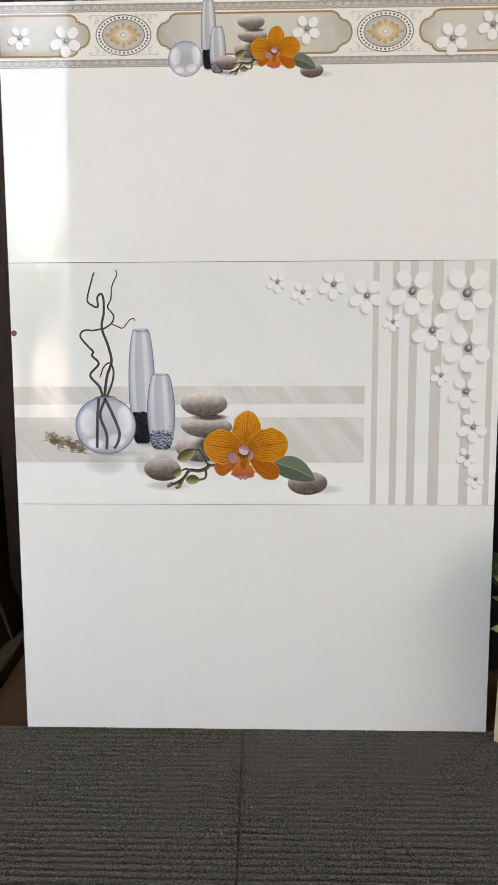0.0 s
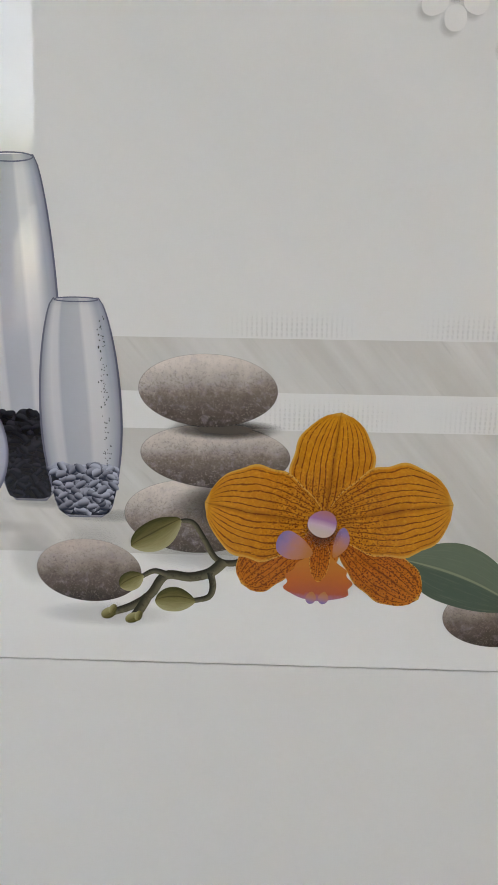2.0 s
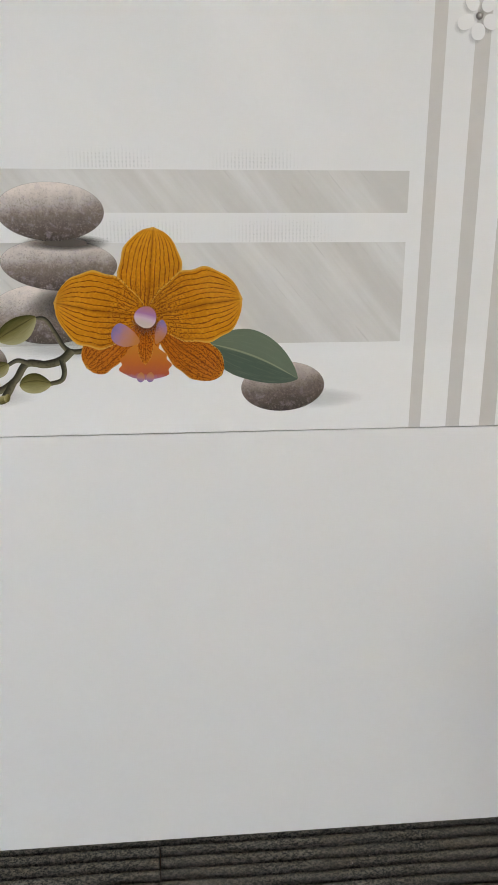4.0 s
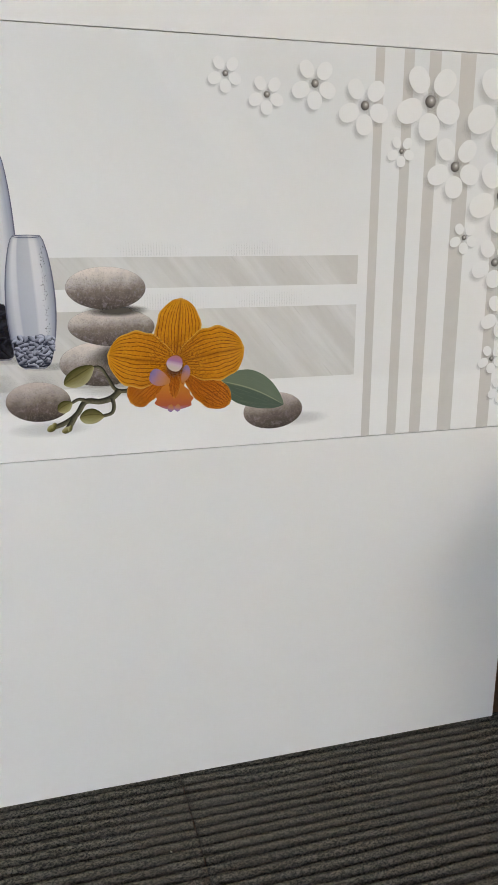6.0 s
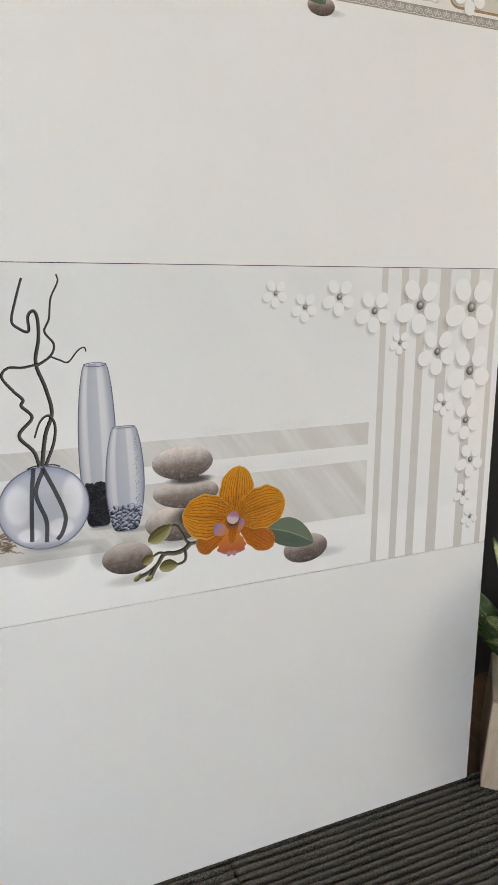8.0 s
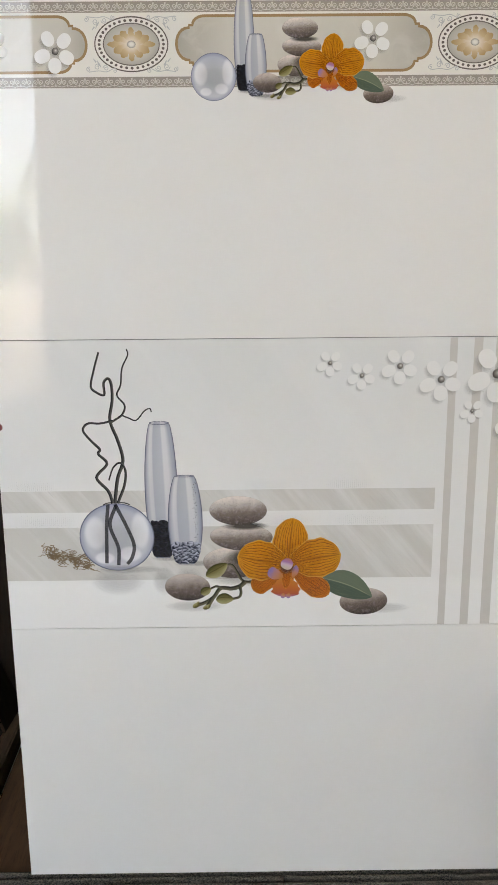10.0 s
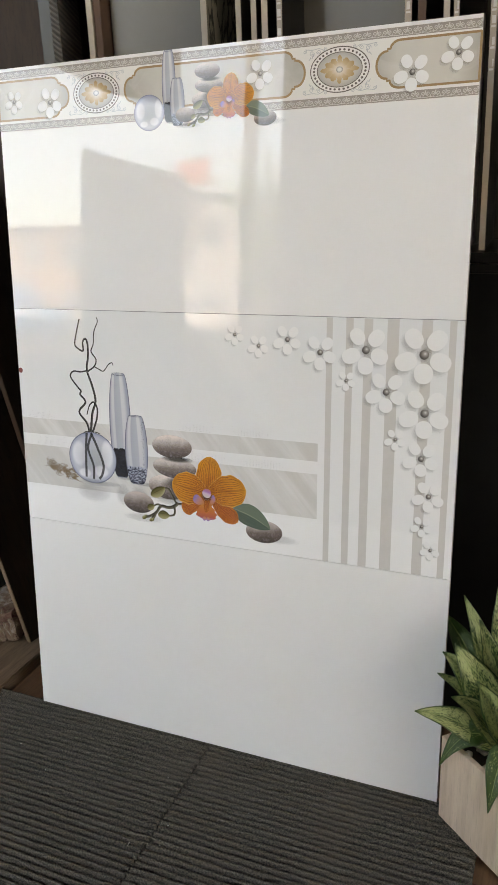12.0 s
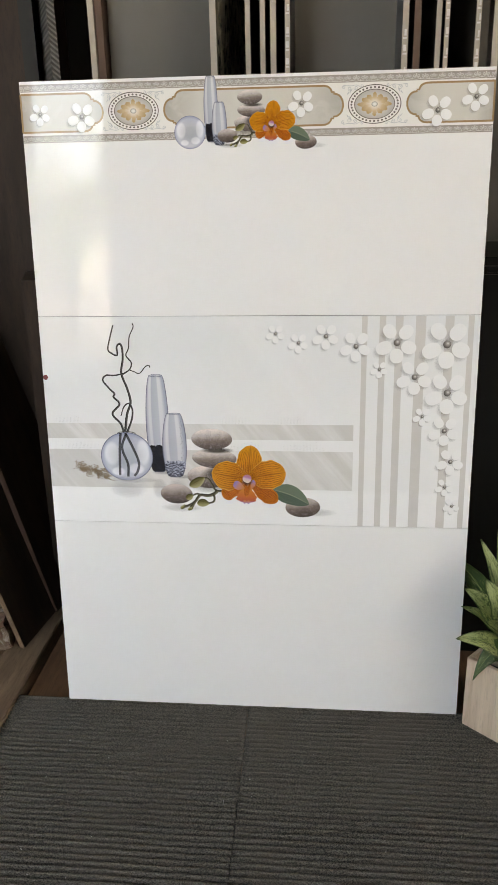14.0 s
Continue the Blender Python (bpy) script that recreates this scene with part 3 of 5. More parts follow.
def white_flower(pr, x, z, size, level=16, turn=0.0, shade=True):
    """Five rounded white petals in low relief round a small printed pearl."""
    Press.level = level
    for ang, dist, rx, rz in ((124, 0.66, 0.36, 0.30), (50, 0.66, 0.38, 0.31), (203, 0.68, 0.40, 0.32), (337, 0.62, 0.37, 0.32), (270, 0.66, 0.36, 0.33)):
        a = radians(ang + turn)
        px, pz = x + size * dist * math.cos(a), z + size * dist * math.sin(a)
        if shade:
            pr.disc("petal_shade", px - 0.13 * size, pz - 0.16 * size, rx * size * 1.2, rz * size * 1.2, M_TINT, ang + turn)
    for ang, dist, rx, rz in ((124, 0.66, 0.36, 0.30), (50, 0.66, 0.38, 0.31), (203, 0.68, 0.40, 0.32), (337, 0.62, 0.37, 0.32), (270, 0.66, 0.36, 0.33)):
        a = radians(ang + turn)
        px, pz = x + size * dist * math.cos(a), z + size * dist * math.sin(a)
        pr.lay("white_petal", pr.disc_bm(px, pz, rx * size, rz * size, ang + turn, 2.2, 0.22, 0.0, 32, 4), M_PAPER).data.shade_smooth()
    pr.disc("petal_shade", x - 0.03 * size, z - 0.03 * size, size * 0.30, size * 0.30, M_TINT)
    pr.disc("pearl", x, z, size * 0.165, size * 0.165, M_PEARL)


def stones_and_orchid(pr):
    """Balanced stones, an orchid with stem and leaf: the print's main group."""
    pr.disc("soft_shade", 84, 320, 34, 7, M_TINT_L)
    pr.disc("soft_shade", -108, 324, 34, 7, M_TINT_L)
    pr.disc("soft_shade", -55, 354, 42, 9, M_TINT)
    pr.disc("stone", -67, 371.5, 31.5, 17, M_STONE, 0, 2.2, 0.06)
    pr.disc("soft_shade", -50, 377, 30, 13, M_TINT_D)
    pr.disc("stone", -59, 398.5, 32, 14, M_STONE, -2, 2.2, 0.05)
    pr.disc("soft_shade", -55, 410.5, 27, 5, M_TINT_D)
    pr.disc("stone", -62, 427, 29.2, 15.5, M_STONE, -1, 2.35, 0.02)
    pr.disc("stone", -115, 345, 23.5, 15, M_STONE_D, -3, 2.3)
    pr.disc("stone", 67, 327.5, 25, 15, M_STONE_D, 2, 2.3)
    pr.petal("leaf", (22, 354), (76, 332), 29, M_LEAF, 0.42, 0.0, 3)
    # stem and buds
    pr.ribbon("stem", [(-44, 351.5), (-53, 350), (-59, 352.5), (-64, 361.5), (-69, 369), (-77, 369)], 3.4, M_STEM, 6, 0.55)
    pr.ribbon("stem", [(-55, 351), (-61, 345.5), (-70, 343), (-81, 343.5), (-88, 334), (-97, 328), (-107, 324.5)], 5.0, M_STEM, 6, 0.7)
    pr.ribbon("stem", [(-61, 345.5), (-60, 338.5), (-62, 333.5), (-69, 331.5)], 3.2, M_STEM, 6, 0.8)
    pr.ribbon("stem", [(-80, 344), (-86, 345.5), (-92, 342.5)], 3.0, M_STEM, 6, 0.7)
    pr.ribbon("stem", [(-89, 333.5), (-92, 328), (-95, 323.5)], 4.4, M_STEM)
    pr.petal("bud", (-74, 370), (-96, 357), 14, M_BUD, 0.5, 0.3, 1.0)
    pr.petal("bud", (-91, 343.5), (-101.5, 337.5), 9, M_BUD, 0.5, 0.5)
    pr.petal("bud", (-68, 331.5), (-86, 331), 12, M_BUD, 0.5, 0.4, -0.8)
    for x0, z0, rx, rz, tn in ((-107, 324.5, 3.6, 2.6, 30), (-105, 326.5, 2.6, 1.7, 60), (-96, 322.5, 3.8, 2.4, 25), (-93.5, 323.5, 2.6, 1.7, 70)):
        pr.disc("bud_tip", x0, z0, rx, rz, M_BUD, tn)
    # flower: two lower sepals, top sepal, two broad petals, lip
    pr.petal("sepal", (-16, 365), (-47.5, 340.5), 22, M_SEPAL, 0.62, 0.75, -1.5, 0.03)
    pr.petal("sepal", (-6, 364), (31, 335), 24, M_SEPAL, 0.60, 0.45, -1.0, 0.03)
    pr.petal("sepal", (-12, 366), (-6.5, 419), 35.5, M_PETAL, 0.47, 0.50, 0.0, 0.03)
    pr.petal("petal", (-12, 370), (-63.5, 378), 43.5, M_PETAL, 0.52, 0.35, 1.0, 0.03)
    pr.petal("petal", (-11, 370), (43, 379.5), 42.5, M_PETAL, 0.54, 0.45, 0.5, 0.035)
    pr.petal("throat", (-13, 370), (-13, 346), 17, M_SEPAL, 0.45, 0.6)
    pr.petal("lip", (-13, 356), (-14, 333), 29, M_LIPPETAL, 0.66, 0.6, 0.0, 0.07)
    pr.petal("lip_neck", (-12.8, 362), (-13.6, 342), 9, M_SEPAL, 0.4, 0.3)
    for x0 in (-17, -11.5):
        pr.petal("lip_tip", (x0 + 1, 337.5), (x0, 331.5), 4.6, M_LOBE, 0.5, 0.4)
    pr.petal("lobe", (-16.5, 355), (-31.5, 363), 12, M_LOBE, 0.62, 0.75, 1.0)
    pr.petal("lobe", (-7, 354), (-3.0, 368), 6.4, M_LOBE, 0.55, 0.3, -1.0)
    pr.disc("column_shade", -12.6, 365, 9.5, 8.0, M_LOBE_SHADE)
    pr.disc("column", -12.4, 369.2, 6.4, 6.4, M_COLUMN, 25, 2.4, 0.12)


def gravel(pr, x, z0, w, h, size, material, seed):
    """A heap of small printed pebbles inside a vase."""
    rg = random.Random(seed)
    bits = []
    for k in range(int(3.4 * w * h / (size * size))):
        q = rg.random() ** 0.8
        half = w / 2 * (0.62 + 0.38 * math.sin(min(1, q * 1.3) * math.pi / 2)) - size * 0.5
        bits.append(pr.disc_bm(x + rg.uniform(-half, half), z0 + size * 0.5 + (h - size) * q, size * rg.uniform(0.55, 0.85), size * rg.uniform(0.4, 0.6), rg.uniform(-50, 50), steps=10, rings=1))
        Press.level += 0.02
    tagged(pr.lay("gravel", merge(bits), material), kind="stuff")


def ellipse(x, z, rx, rz):
    return [(x + rx * math.cos(k * math.pi / 16), z + rz * math.sin(k * math.pi / 16)) for k in range(33)]


def tall_vase(pr, x, z0):
    pr.disc("soft_shade", x + 8, z0, 22, 4, M_TINT)
    bm = pr.vase_bm(x, z0, z0 + 142, 18.5, 33, 19, 0.52)
    pr.lay("tall_vase", bm, M_GLASS)
    pr.ribbon("mouth_rim", ellipse(x, z0 + 141, 9.0, 1.7), 0.55, M_RIM, 0)
    pr.vase("gravel_bed", M_GRAVEL, x - 0.5, z0 + 1.0, z0 + 38, 24, 23.5, 17, 0.6)
    gravel(pr, x - 0.5, z0 + 1, 25, 40, 3.4, M_DARKPEB, 3)


def small_vase(pr, x, z0):
    pr.disc("soft_shade", x + 12, z0 + 1, 26, 3.5, M_TINT)
    pr.vase("small_vase", M_GLASS, x, z0, z0 + 94.5, 18.5, 35.2, 20, 0.47)
    pr.ribbon("mouth_rim", ellipse(x, z0 + 93.7, 9.0, 0.9), 0.5, M_RIM, 0)
    pr.vase("gravel_bed", M_GRAVEL, x, z0 + 1, z0 + 20, 29, 28, 18, 0.8)
    gravel(pr, x, z0 + 1, 31, 24, 3.4, M_BLUEPEB, 4)


# ---- the display panel: three glazed tiles on a backing board, leaning back ----
panel = empty("tile_display_panel", LEAN, "glossy white tile panel with printed orchids, leaning on carpet", "display panel")
tiles = []
for i, (mat_i, lab) in enumerate(((M_TILE, "plain glossy white tile"), (M_ROOM, "glossy tile printed with vases and an orchid"), (M_TILE, "glossy white tile with an ornate printed border"))):
    tl = boxed("tile", (-0.3, 0, 0.3 * i + 0.00025), (0.3, 0.009, 0.3 * i + 0.29965), mat_i, panel, 0.0002, lab)
    tiles.append(tl)
boxed("backing_board", (-0.297, 0.0095, 0.002), (0.297, 0.022, 0.897), M_BACKING, panel)
boxed("joint_filler", (-0.2995, 0.006, 0.2985), (0.2995, 0.0088, 0.6010), M_BLACK, panel)
part("sticker", Press(tiles[1]).disc_bm(-296.5, 515, 3.6, 3.6, dome=0.25), M_RED, tiles[1], "dark red round sticker")

pr = Press(tiles[1])
# floor line, grey bands and weave
pr.rect("grey_band", -299.6, 426.5, 136.5, 449, M_BAND)
pr.rect("grey_band", -299.6, 353.5, 136.5, 410.5, M_BAND)
for x0 in (-298, -58, 20):
    pr.rect("weave_patch", x0, 449.5, x0 + 60, 462, M_WEAVE)
    pr.rect("weave_patch", x0 + 8, 411, x0 + 80, 426, M_WEAVE)
for x0, x1 in ((145, 152.3), (168.3, 176.8), (189.5, 199.5), (216, 229.3), (254.5, 266), (284.5, 292)):
    pr.rect("taupe_stripe", x0, 300.6, x1, 599.2, M_STRIPE)
# reflections below the vases
for x0, w in ((-186, 30), (-139, 13), (-114, 17)):
    pr.disc("soft_shade", x0, 352, w, 17, M_TINT_L)
# dried herb beside the ball
rng = random.Random(4)
sprigs = []
for k in range(125):
    q = rng.random()
    hx, hz = -262 + 50 * q + rng.uniform(-5, 5), 387 - 17 * q + rng.uniform(-6, 6)
    pts = [(hx, hz)]
    for _ in range(4):
        pts.append((pts[-1][0] + rng.uniform(-4, 4.5), pts[-1][1] + rng.uniform(-2.6, 2.2)))
    sprigs.append(pr.ribbon_bm(pts, 0.9, 3, 0.6))
pr.lay("dried_herb", merge(sprigs), M_HERB)
tall_vase(pr, -139, 377)
pr.disc("soft_shade", -172, 365, 40, 4.5, M_TINT_L)
pr.disc("glass_ball", -185.5, 400, 38, 36, M_BALL, 0, 2.05)
pr.disc("soft_shade", -185.5, 367, 22, 4, M_TINT_L)
for pts in ([(-193, 435), (-195.5, 410), (-197, 372)], [(-186, 435), (-176, 413), (-168.5, 392), (-171, 378), (-176, 371)], [(-185, 434), (-192, 413), (-184.5, 389), (-185, 370)]):
    pr.ribbon("twig", pts, 3.6, M_TWIG_G)
pr.ribbon("ball_rim", [(-198, 434.5), (-193, 436.3), (-184, 436.8), (-176, 436.3), (-171, 434.5)], 1.2, M_TWIG)
pr.ribbon("twig", [(-195, 588), (-200, 572), (-204, 555), (-199, 549), (-191.5, 546.5), (-191.5, 558), (-187, 562.5), (-184, 556), (-184, 540), (-187, 521), (-180, 500), (-176, 480), (-182, 462), (-186, 436)], 1.9, M_TWIG, 6, 1.9)
pr.ribbon("twig", [(-168, 591), (-167, 585), (-173, 572), (-175, 556), (-179, 546), (-172, 536), (-175, 526.5), (-186, 519)], 1.3, M_TWIG, 6, 1.7)
pr.ribbon("twig", [(-182, 521), (-197, 518), (-209, 518), (-214, 511), (-206, 500), (-198.5, 492), (-200, 487), (-192, 477), (-203, 463), (-192, 449), (-188, 436)], 2.0, M_TWIG, 6, 1.6)
pr.ribbon("twig", [(-175, 526), (-168, 523), (-161, 521), (-153, 530), (-147.5, 532.5), (-146, 529)], 1.5, M_TWIG, 6, 0.8)
pr.ribbon("twig", [(-191, 460), (-186, 473), (-179, 478), (-174, 470), (-175.5, 455), (-183, 436)], 1.5, M_TWIG, 6, 2.0)
small_vase(pr, -115.6, 370)
specks = []
for k in range(80):
    q = rng.random()
    specks.append(pr.disc_bm(-104.5 + rng.gauss(0, 0.9) - 1.5 * q, 390 + 70 * q, rng.uniform(0.15, 0.38), rng.uniform(0.2, 0.5), steps=6, rings=1))
tagged(pr.lay("speck_trail", merge(specks), M_TWIG_G), kind="stuff")
stones_and_orchid(pr)
for x0, z0, size in ((29, 575.5, 12.5), (60, 563, 13.5), (97, 572, 17.5), (137.5, 558.5, 20.5), (192, 563.5, 27.5), (258, 561, 32), (169.5, 527, 11.5), (217, 516.5, 23.5),
                     (261.5, 495, 28.5), (229.5, 462, 12.5), (260, 442, 20.5), (270.5, 398, 18.5), (264.5, 361, 12.5), (275.5, 333, 11.5)):
    white_flower(pr, x0, z0, size)

# ---- the border on the top tile ----
Press.level = 0
pr = Press(tiles[2])
pr.rect("cream_ground", -299.6, 825, 299.6, 896.5, M_CREAM)


def curl(cx, cz, size, turns=1.3, flip=1, start=0.0):
    """A spiral line, for scrolls."""
    out = []
    for k in range(15):
        q = k / 14
        a = start + flip * q * turns * 2 * math.pi
        out.append((cx + size * (1 - 0.8 * q) * math.cos(a), cz + size * (1 - 0.8 * q) * math.sin(a)))
    return out


for z0 in (886.8, 825.2):
    pr.rect("scroll_band", -299.6, z0, 299.6, z0 + 9.0, M_SCROLL_BG)
    bits = []
    for k in range(57):
        x0 = -294.5 + 10.5 * k
        for f in (1, -1):
            bits.append(pr.ribbon_bm(curl(x0 + f * 2.5, z0 + 4.9, 2.2, 1.3, f, -math.pi / 2), 0.75, 0))
        bits.append(pr.ribbon_bm([(x0, z0 + 1.2), (x0, z0 + 4)], 1.3, 2, 0.3))
        bits.append(pr.ribbon_bm([(x0 + 5.25, z0 + 8.0), (x0 + 5.25, z0 + 3.4)], 1.5, 2, 0.2))
        bits.append(pr.ribbon_bm([(x0 - 5.2, z0 + 1.0), (x0, z0 + 2.0), (x0 + 5.2, z0 + 1.0)], 0.6, 3))
    pr.lay("scroll_pattern", merge(bits), M_SCROLL)


def cartouche(x0, x1):
    """A long field with bulging ends and stepped, hollow corners."""
    zc, half = 861.0, 22.8
    def end(xe, s):
        pts = [(xe + s * 25, zc + half)]
        for k in range(1, 7):
            a = k / 6 * math.pi / 2
            pts.append((xe + s * (25 - 10.5 * math.sin(a)), zc + half - 7.5 * (1 - math.cos(a))))
        pts.append((xe + s * 11.5, zc + half - 7.5))
        pts.append((xe + s * 11.5, zc + half - 9.5))
        for k in range(1, 12):
            a = math.pi / 2 - k / 12 * math.pi
            pts.append((xe + s * (11.5 - 11.5 * math.cos(a) ** 0.9), zc + 13.3 * math.sin(a)))
        return pts + [(p[0], 2 * zc - p[1]) for p in (pts[8], pts[7], *pts[6:0:-1], pts[0])]
    left, right = end(x0, 1), end(x1, -1)
    return left + right[::-1]


for x0, x1 in ((-330, -192), (-112, 115), (194, 330)):
    out = [(max(-299.4, min(299.4, p[0])), p[1]) for p in cartouche(x0, x1)]
    pr.shape("cartouche", out, M_CART)
    pr.ribbon("gold_frame", out + out[:1], 2.4, M_GOLD, 0)

for xc in (-152, 154):
    Press.level = 8
    pr.disc("medallion", xc, 861, 32.6, 22.6, M_CREAM)
    pr.lay("ring", pr.ribbon_bm([(xc + 32.4 * math.cos(a), 861 + 22.4 * math.sin(a)) for a in [k * math.pi / 32 for k in range(65)]], 1.1, 0, 1, True), M_RING)
    dots = [pr.disc_bm(xc + 28.6 * math.cos(k * math.pi / 18), 861 + 19.6 * math.sin(k * math.pi / 18), 1.35, 1.25, steps=8, rings=1) for k in range(36)]
    pr.lay("dotted_ring", merge(dots), M_RING)
    pr.disc("medallion_field", xc, 861, 24.6, 17.0, M_MEDAL)
    pr.lay("ring", pr.ribbon_bm([(xc + 24.8 * math.cos(a), 861 + 17.2 * math.sin(a)) for a in [k * math.pi / 32 for k in range(65)]], 0.9, 0, 1, True), M_RING)
    Press.level = 14
    for k in range(12):
        a = k * math.pi / 6
        ln = 1.0 if k % 3 == 0 else 0.86
        wd = 5.0 if k % 3 == 0 else 6.6
        pr.petal("rosette_petal", (xc + 2 * math.cos(a), 861 + 1.5 * math.sin(a)), (xc + 21.5 * ln * math.cos(a), 861 + 14.2 * ln * math.sin(a)), wd, M_ROSETTE, 0.66, 0.3, 0, 0.12)
    pr.disc("rosette_heart", xc, 861, 4.6, 3.6, soft_ink("printed_pale_heart", (0.85, 0.82, 0.77), 0.9))
    curls = []
    for f in (1, -1):
        for g in (1, -1):
            cx, cz = xc + f * 27, 861 + g * 18.5
            curls += [pr.ribbon_bm(curl(cx + f * 4, cz, 3.0, 1.4, f * g, 0), 0.7, 0), pr.ribbon_bm(curl(cx - f * 3.5, cz + g * 1.0, 2.6, 1.4, -f * g, math.pi), 0.7, 0),
                      pr.ribbon_bm(curl(cx + f * 12, cz + g * 2.0, 2.2, 1.3, f * g, 1.0), 0.7, 0), pr.ribbon_bm(curl(cx - f * 11.5, cz + g * 3.2, 2.0, 1.3, -f * g, 2.0), 0.7, 0),
                      pr.ribbon_bm([(cx - f * 11, cz + g * 1), (cx - f * 4, cz + g * 4), (cx + f * 3, cz + g * 3.2), (cx + f * 12, cz + g * 4.2)], 0.7, 4),
                      pr.ribbon_bm([(cx + f * 2, cz - g * 1), (cx + f * 4, cz - g * 5.5)], 2.2, 3, 0.2), pr.ribbon_bm([(cx + f * 5, cz - g * 4), (cx + f * 7.5, cz - g * 7)], 1.5, 3, 0.3)]
    tagged(pr.lay("corner_scrollwork", merge(curls), M_CURL), kind="stuff")
# thin raised lines
for z0 in (896.3, 885.4, 835.5, 824.6):
    pr.lay("raised_line", pr.ribbon_bm([(-299, z0), (299, z0)], 0.5, 0), M_CREAM)
for x0, z0, size in ((-275, 859.5, 13.5), (-220, 855.5, 18), (63, 864.5, 16), (232, 852, 18.5), (278, 866.5, 16.5)):
    white_flower(pr, x0, z0, size, 44, -4)
Press.level = 60
vs = Press(tiles[2], 0.55, 24, 613.5)
tall_vase(vs, -138, 378)
vs.disc("glass_ball", -188, 400, 37, 36.5, M_BALL, 0, 2.0)
small_vase(vs, -119, 370)
stones_and_orchid(Press(tiles[2], 0.55, 32, 638.5))


# ---- the room ----
def structure(name, a, b, material, label, category, bevel=0.0):
    return tagged(boxed(name, a, b, material, None, bevel), label, category, kind="structure")


structure("floor", (-3.4, -2.6, -0.14), (3.6, 1.0, -0.03), M_FLOOR, "pale worn shop floor, colour raised to bounce light up", "floor")
structure("wall_back", (-3.4, 0.9, -0.03), (3.6, 1.02, 3.2), M_WALL, "back wall of the shop, near black for the dim background", "wall")
structure("wall_left", (-3.4, -2.5, -0.03), (-3.28, 0.9, 3.2), M_WALL, "side wall of the shop, near black for the dim background", "wall")
# invented gap in the side wall, out of view, lets sky light reach the panel
structure("wall_over_light_gap", (3.48, -2.5, 2.1), (3.6, -1.35, 3.2), M_LIGHTWALL, "pale wall over an added side gap for daylight", "wall")
structure("wall_right", (3.48, -1.35, -0.03), (3.6, 0.9, 3.2), M_LIGHTWALL, "pale side wall beside an added gap for daylight", "wall")
structure("wall_front", (-0.89, -2.62, -0.03), (3.6, -2.5, 3.2), M_LIGHTWALL, "pale front wall beside the open shop front, bouncing fill light", "wall")
# end wall is added out of view to limit the daylight opening
structure("wall_front_end", (-3.4, -2.62, -0.03), (-3.2, -2.5, 2.9), M_WALL, "dark unseen wall added to close the end of the shop front", "wall")
structure("wall_sill", (-3.2, -2.62, -0.03), (-0.89, -2.5, 0.36), M_LIGHTWALL, "low wall under the open shop front, paled for bounce light", "wall")
# lintel is unseen; its height only sets how much sky light enters
structure("wall_lintel", (-3.4, -2.62, 2.9), (-0.89, -2.5, 3.2), M_WALL, "dark unseen wall over the shop front, set high for sky light", "wall")
structure("ceiling", (-3.4, -2.62, 3.2), (3.6, 1.02, 3.32), M_CEIL, "plain grey ceiling", "ceiling")

# raised timber base: boards running away from the viewer, with a dark gap
base = empty("timber_base", pose(0, 0, 0), "brown timber boards under the carpet and planter", "floor", kind="structure")
boxed("board", (-0.374, -0.60, -0.03), (0.0, 0.75, -0.0075), M_FLOORWOOD, base, 0.001)
boxed("board", (0.002, -0.100, -0.03), (0.62, 0.75, -0.0075), M_FLOORWOOD, base, 0.0015)
boxed("board", (-0.452, -0.60, -0.03), (-0.384, 0.75, 0.004), M_RAWWOOD, base, 0.002, "raw pale timber batten")
boxed("board", (-0.95, -0.60, -0.03), (-0.456, 0.75, -0.004), M_RAWWOOD, base, 0.002, "raw pale timber board")


def carpet(name, x0, x1, seed):
    """A ribbed carpet mat: ribs across, a fibrous uneven top and a ragged edge."""
    rg = random.Random(seed)
    pitch, y0, y1 = 0.0094, 0.009, -0.74
    cuts = 10
    ys = []
    k = 0
    while y0 - k * pitch / cuts > y1:
        ys.append(y0 - k * pitch / cuts)
        k += 1
    nx = 90
    rows = []
    ragL, ragR = rg.uniform(0, 9), rg.uniform(0, 9)
    for i, yy in enumerate(ys):
        q = (i % cuts) / cuts
        rib = math.sin(q * math.pi) ** 1.25
        row = []
        for j in range(nx + 1):
            f = 0.002 if j == 1 else 0.998 if j == nx - 1 else j / nx
            xa = x0 + 0.0012 * noise.noise((yy * 90, ragL, 0)) - 0.014 * yy * (1 if x0 > -0.1 else 0)
            xb = x1 + 0.0012 * noise.noise((yy * 90, ragR, 3)) - 0.014 * yy * (1 if x1 < 0.1 else 0)
            xx = xa + (xb - xa) * f
            wave = 0.0011 * noise.noise((xx * 7, yy * 30, seed))
            hgt = -0.0070 + 0.0066 * rib * (0.92 + 0.18 * noise.noise((xx * 60, math.floor(i / cuts) * 7.1, seed)))
            hgt += 0.0004 * noise.noise((xx * 260, yy * 260, seed + 5))
            if j in (0, nx):
                hgt = -0.0058 if (j == 0) == (x0 > -0.1) else -0.0071
            row.append((xx, yy + wave, hgt))
        rows.append(row)
    rows.insert(0, [(p[0], p[1] + 0.0005, -0.0072) for p in rows[0]])
    bm = sheet_mesh(rows, [[(0, 0)] * (nx + 1)] * len(rows))
    bmesh.ops.reverse_faces(bm, faces=bm.faces)
    ob = part(name, bm, M_CARPET, None, smooth=True)
    bm2 = block(bmesh.new(), (x0 + 0.002, y1, -0.0074), (x1 - 0.002, y0 - 0.001, -0.0066))
    part("mat_backing", bm2, M_BLACK, ob)
    return tagged(ob, "dark charcoal ribbed carpet mat with dust and lint on it", "carpet mat", "carpet mats")


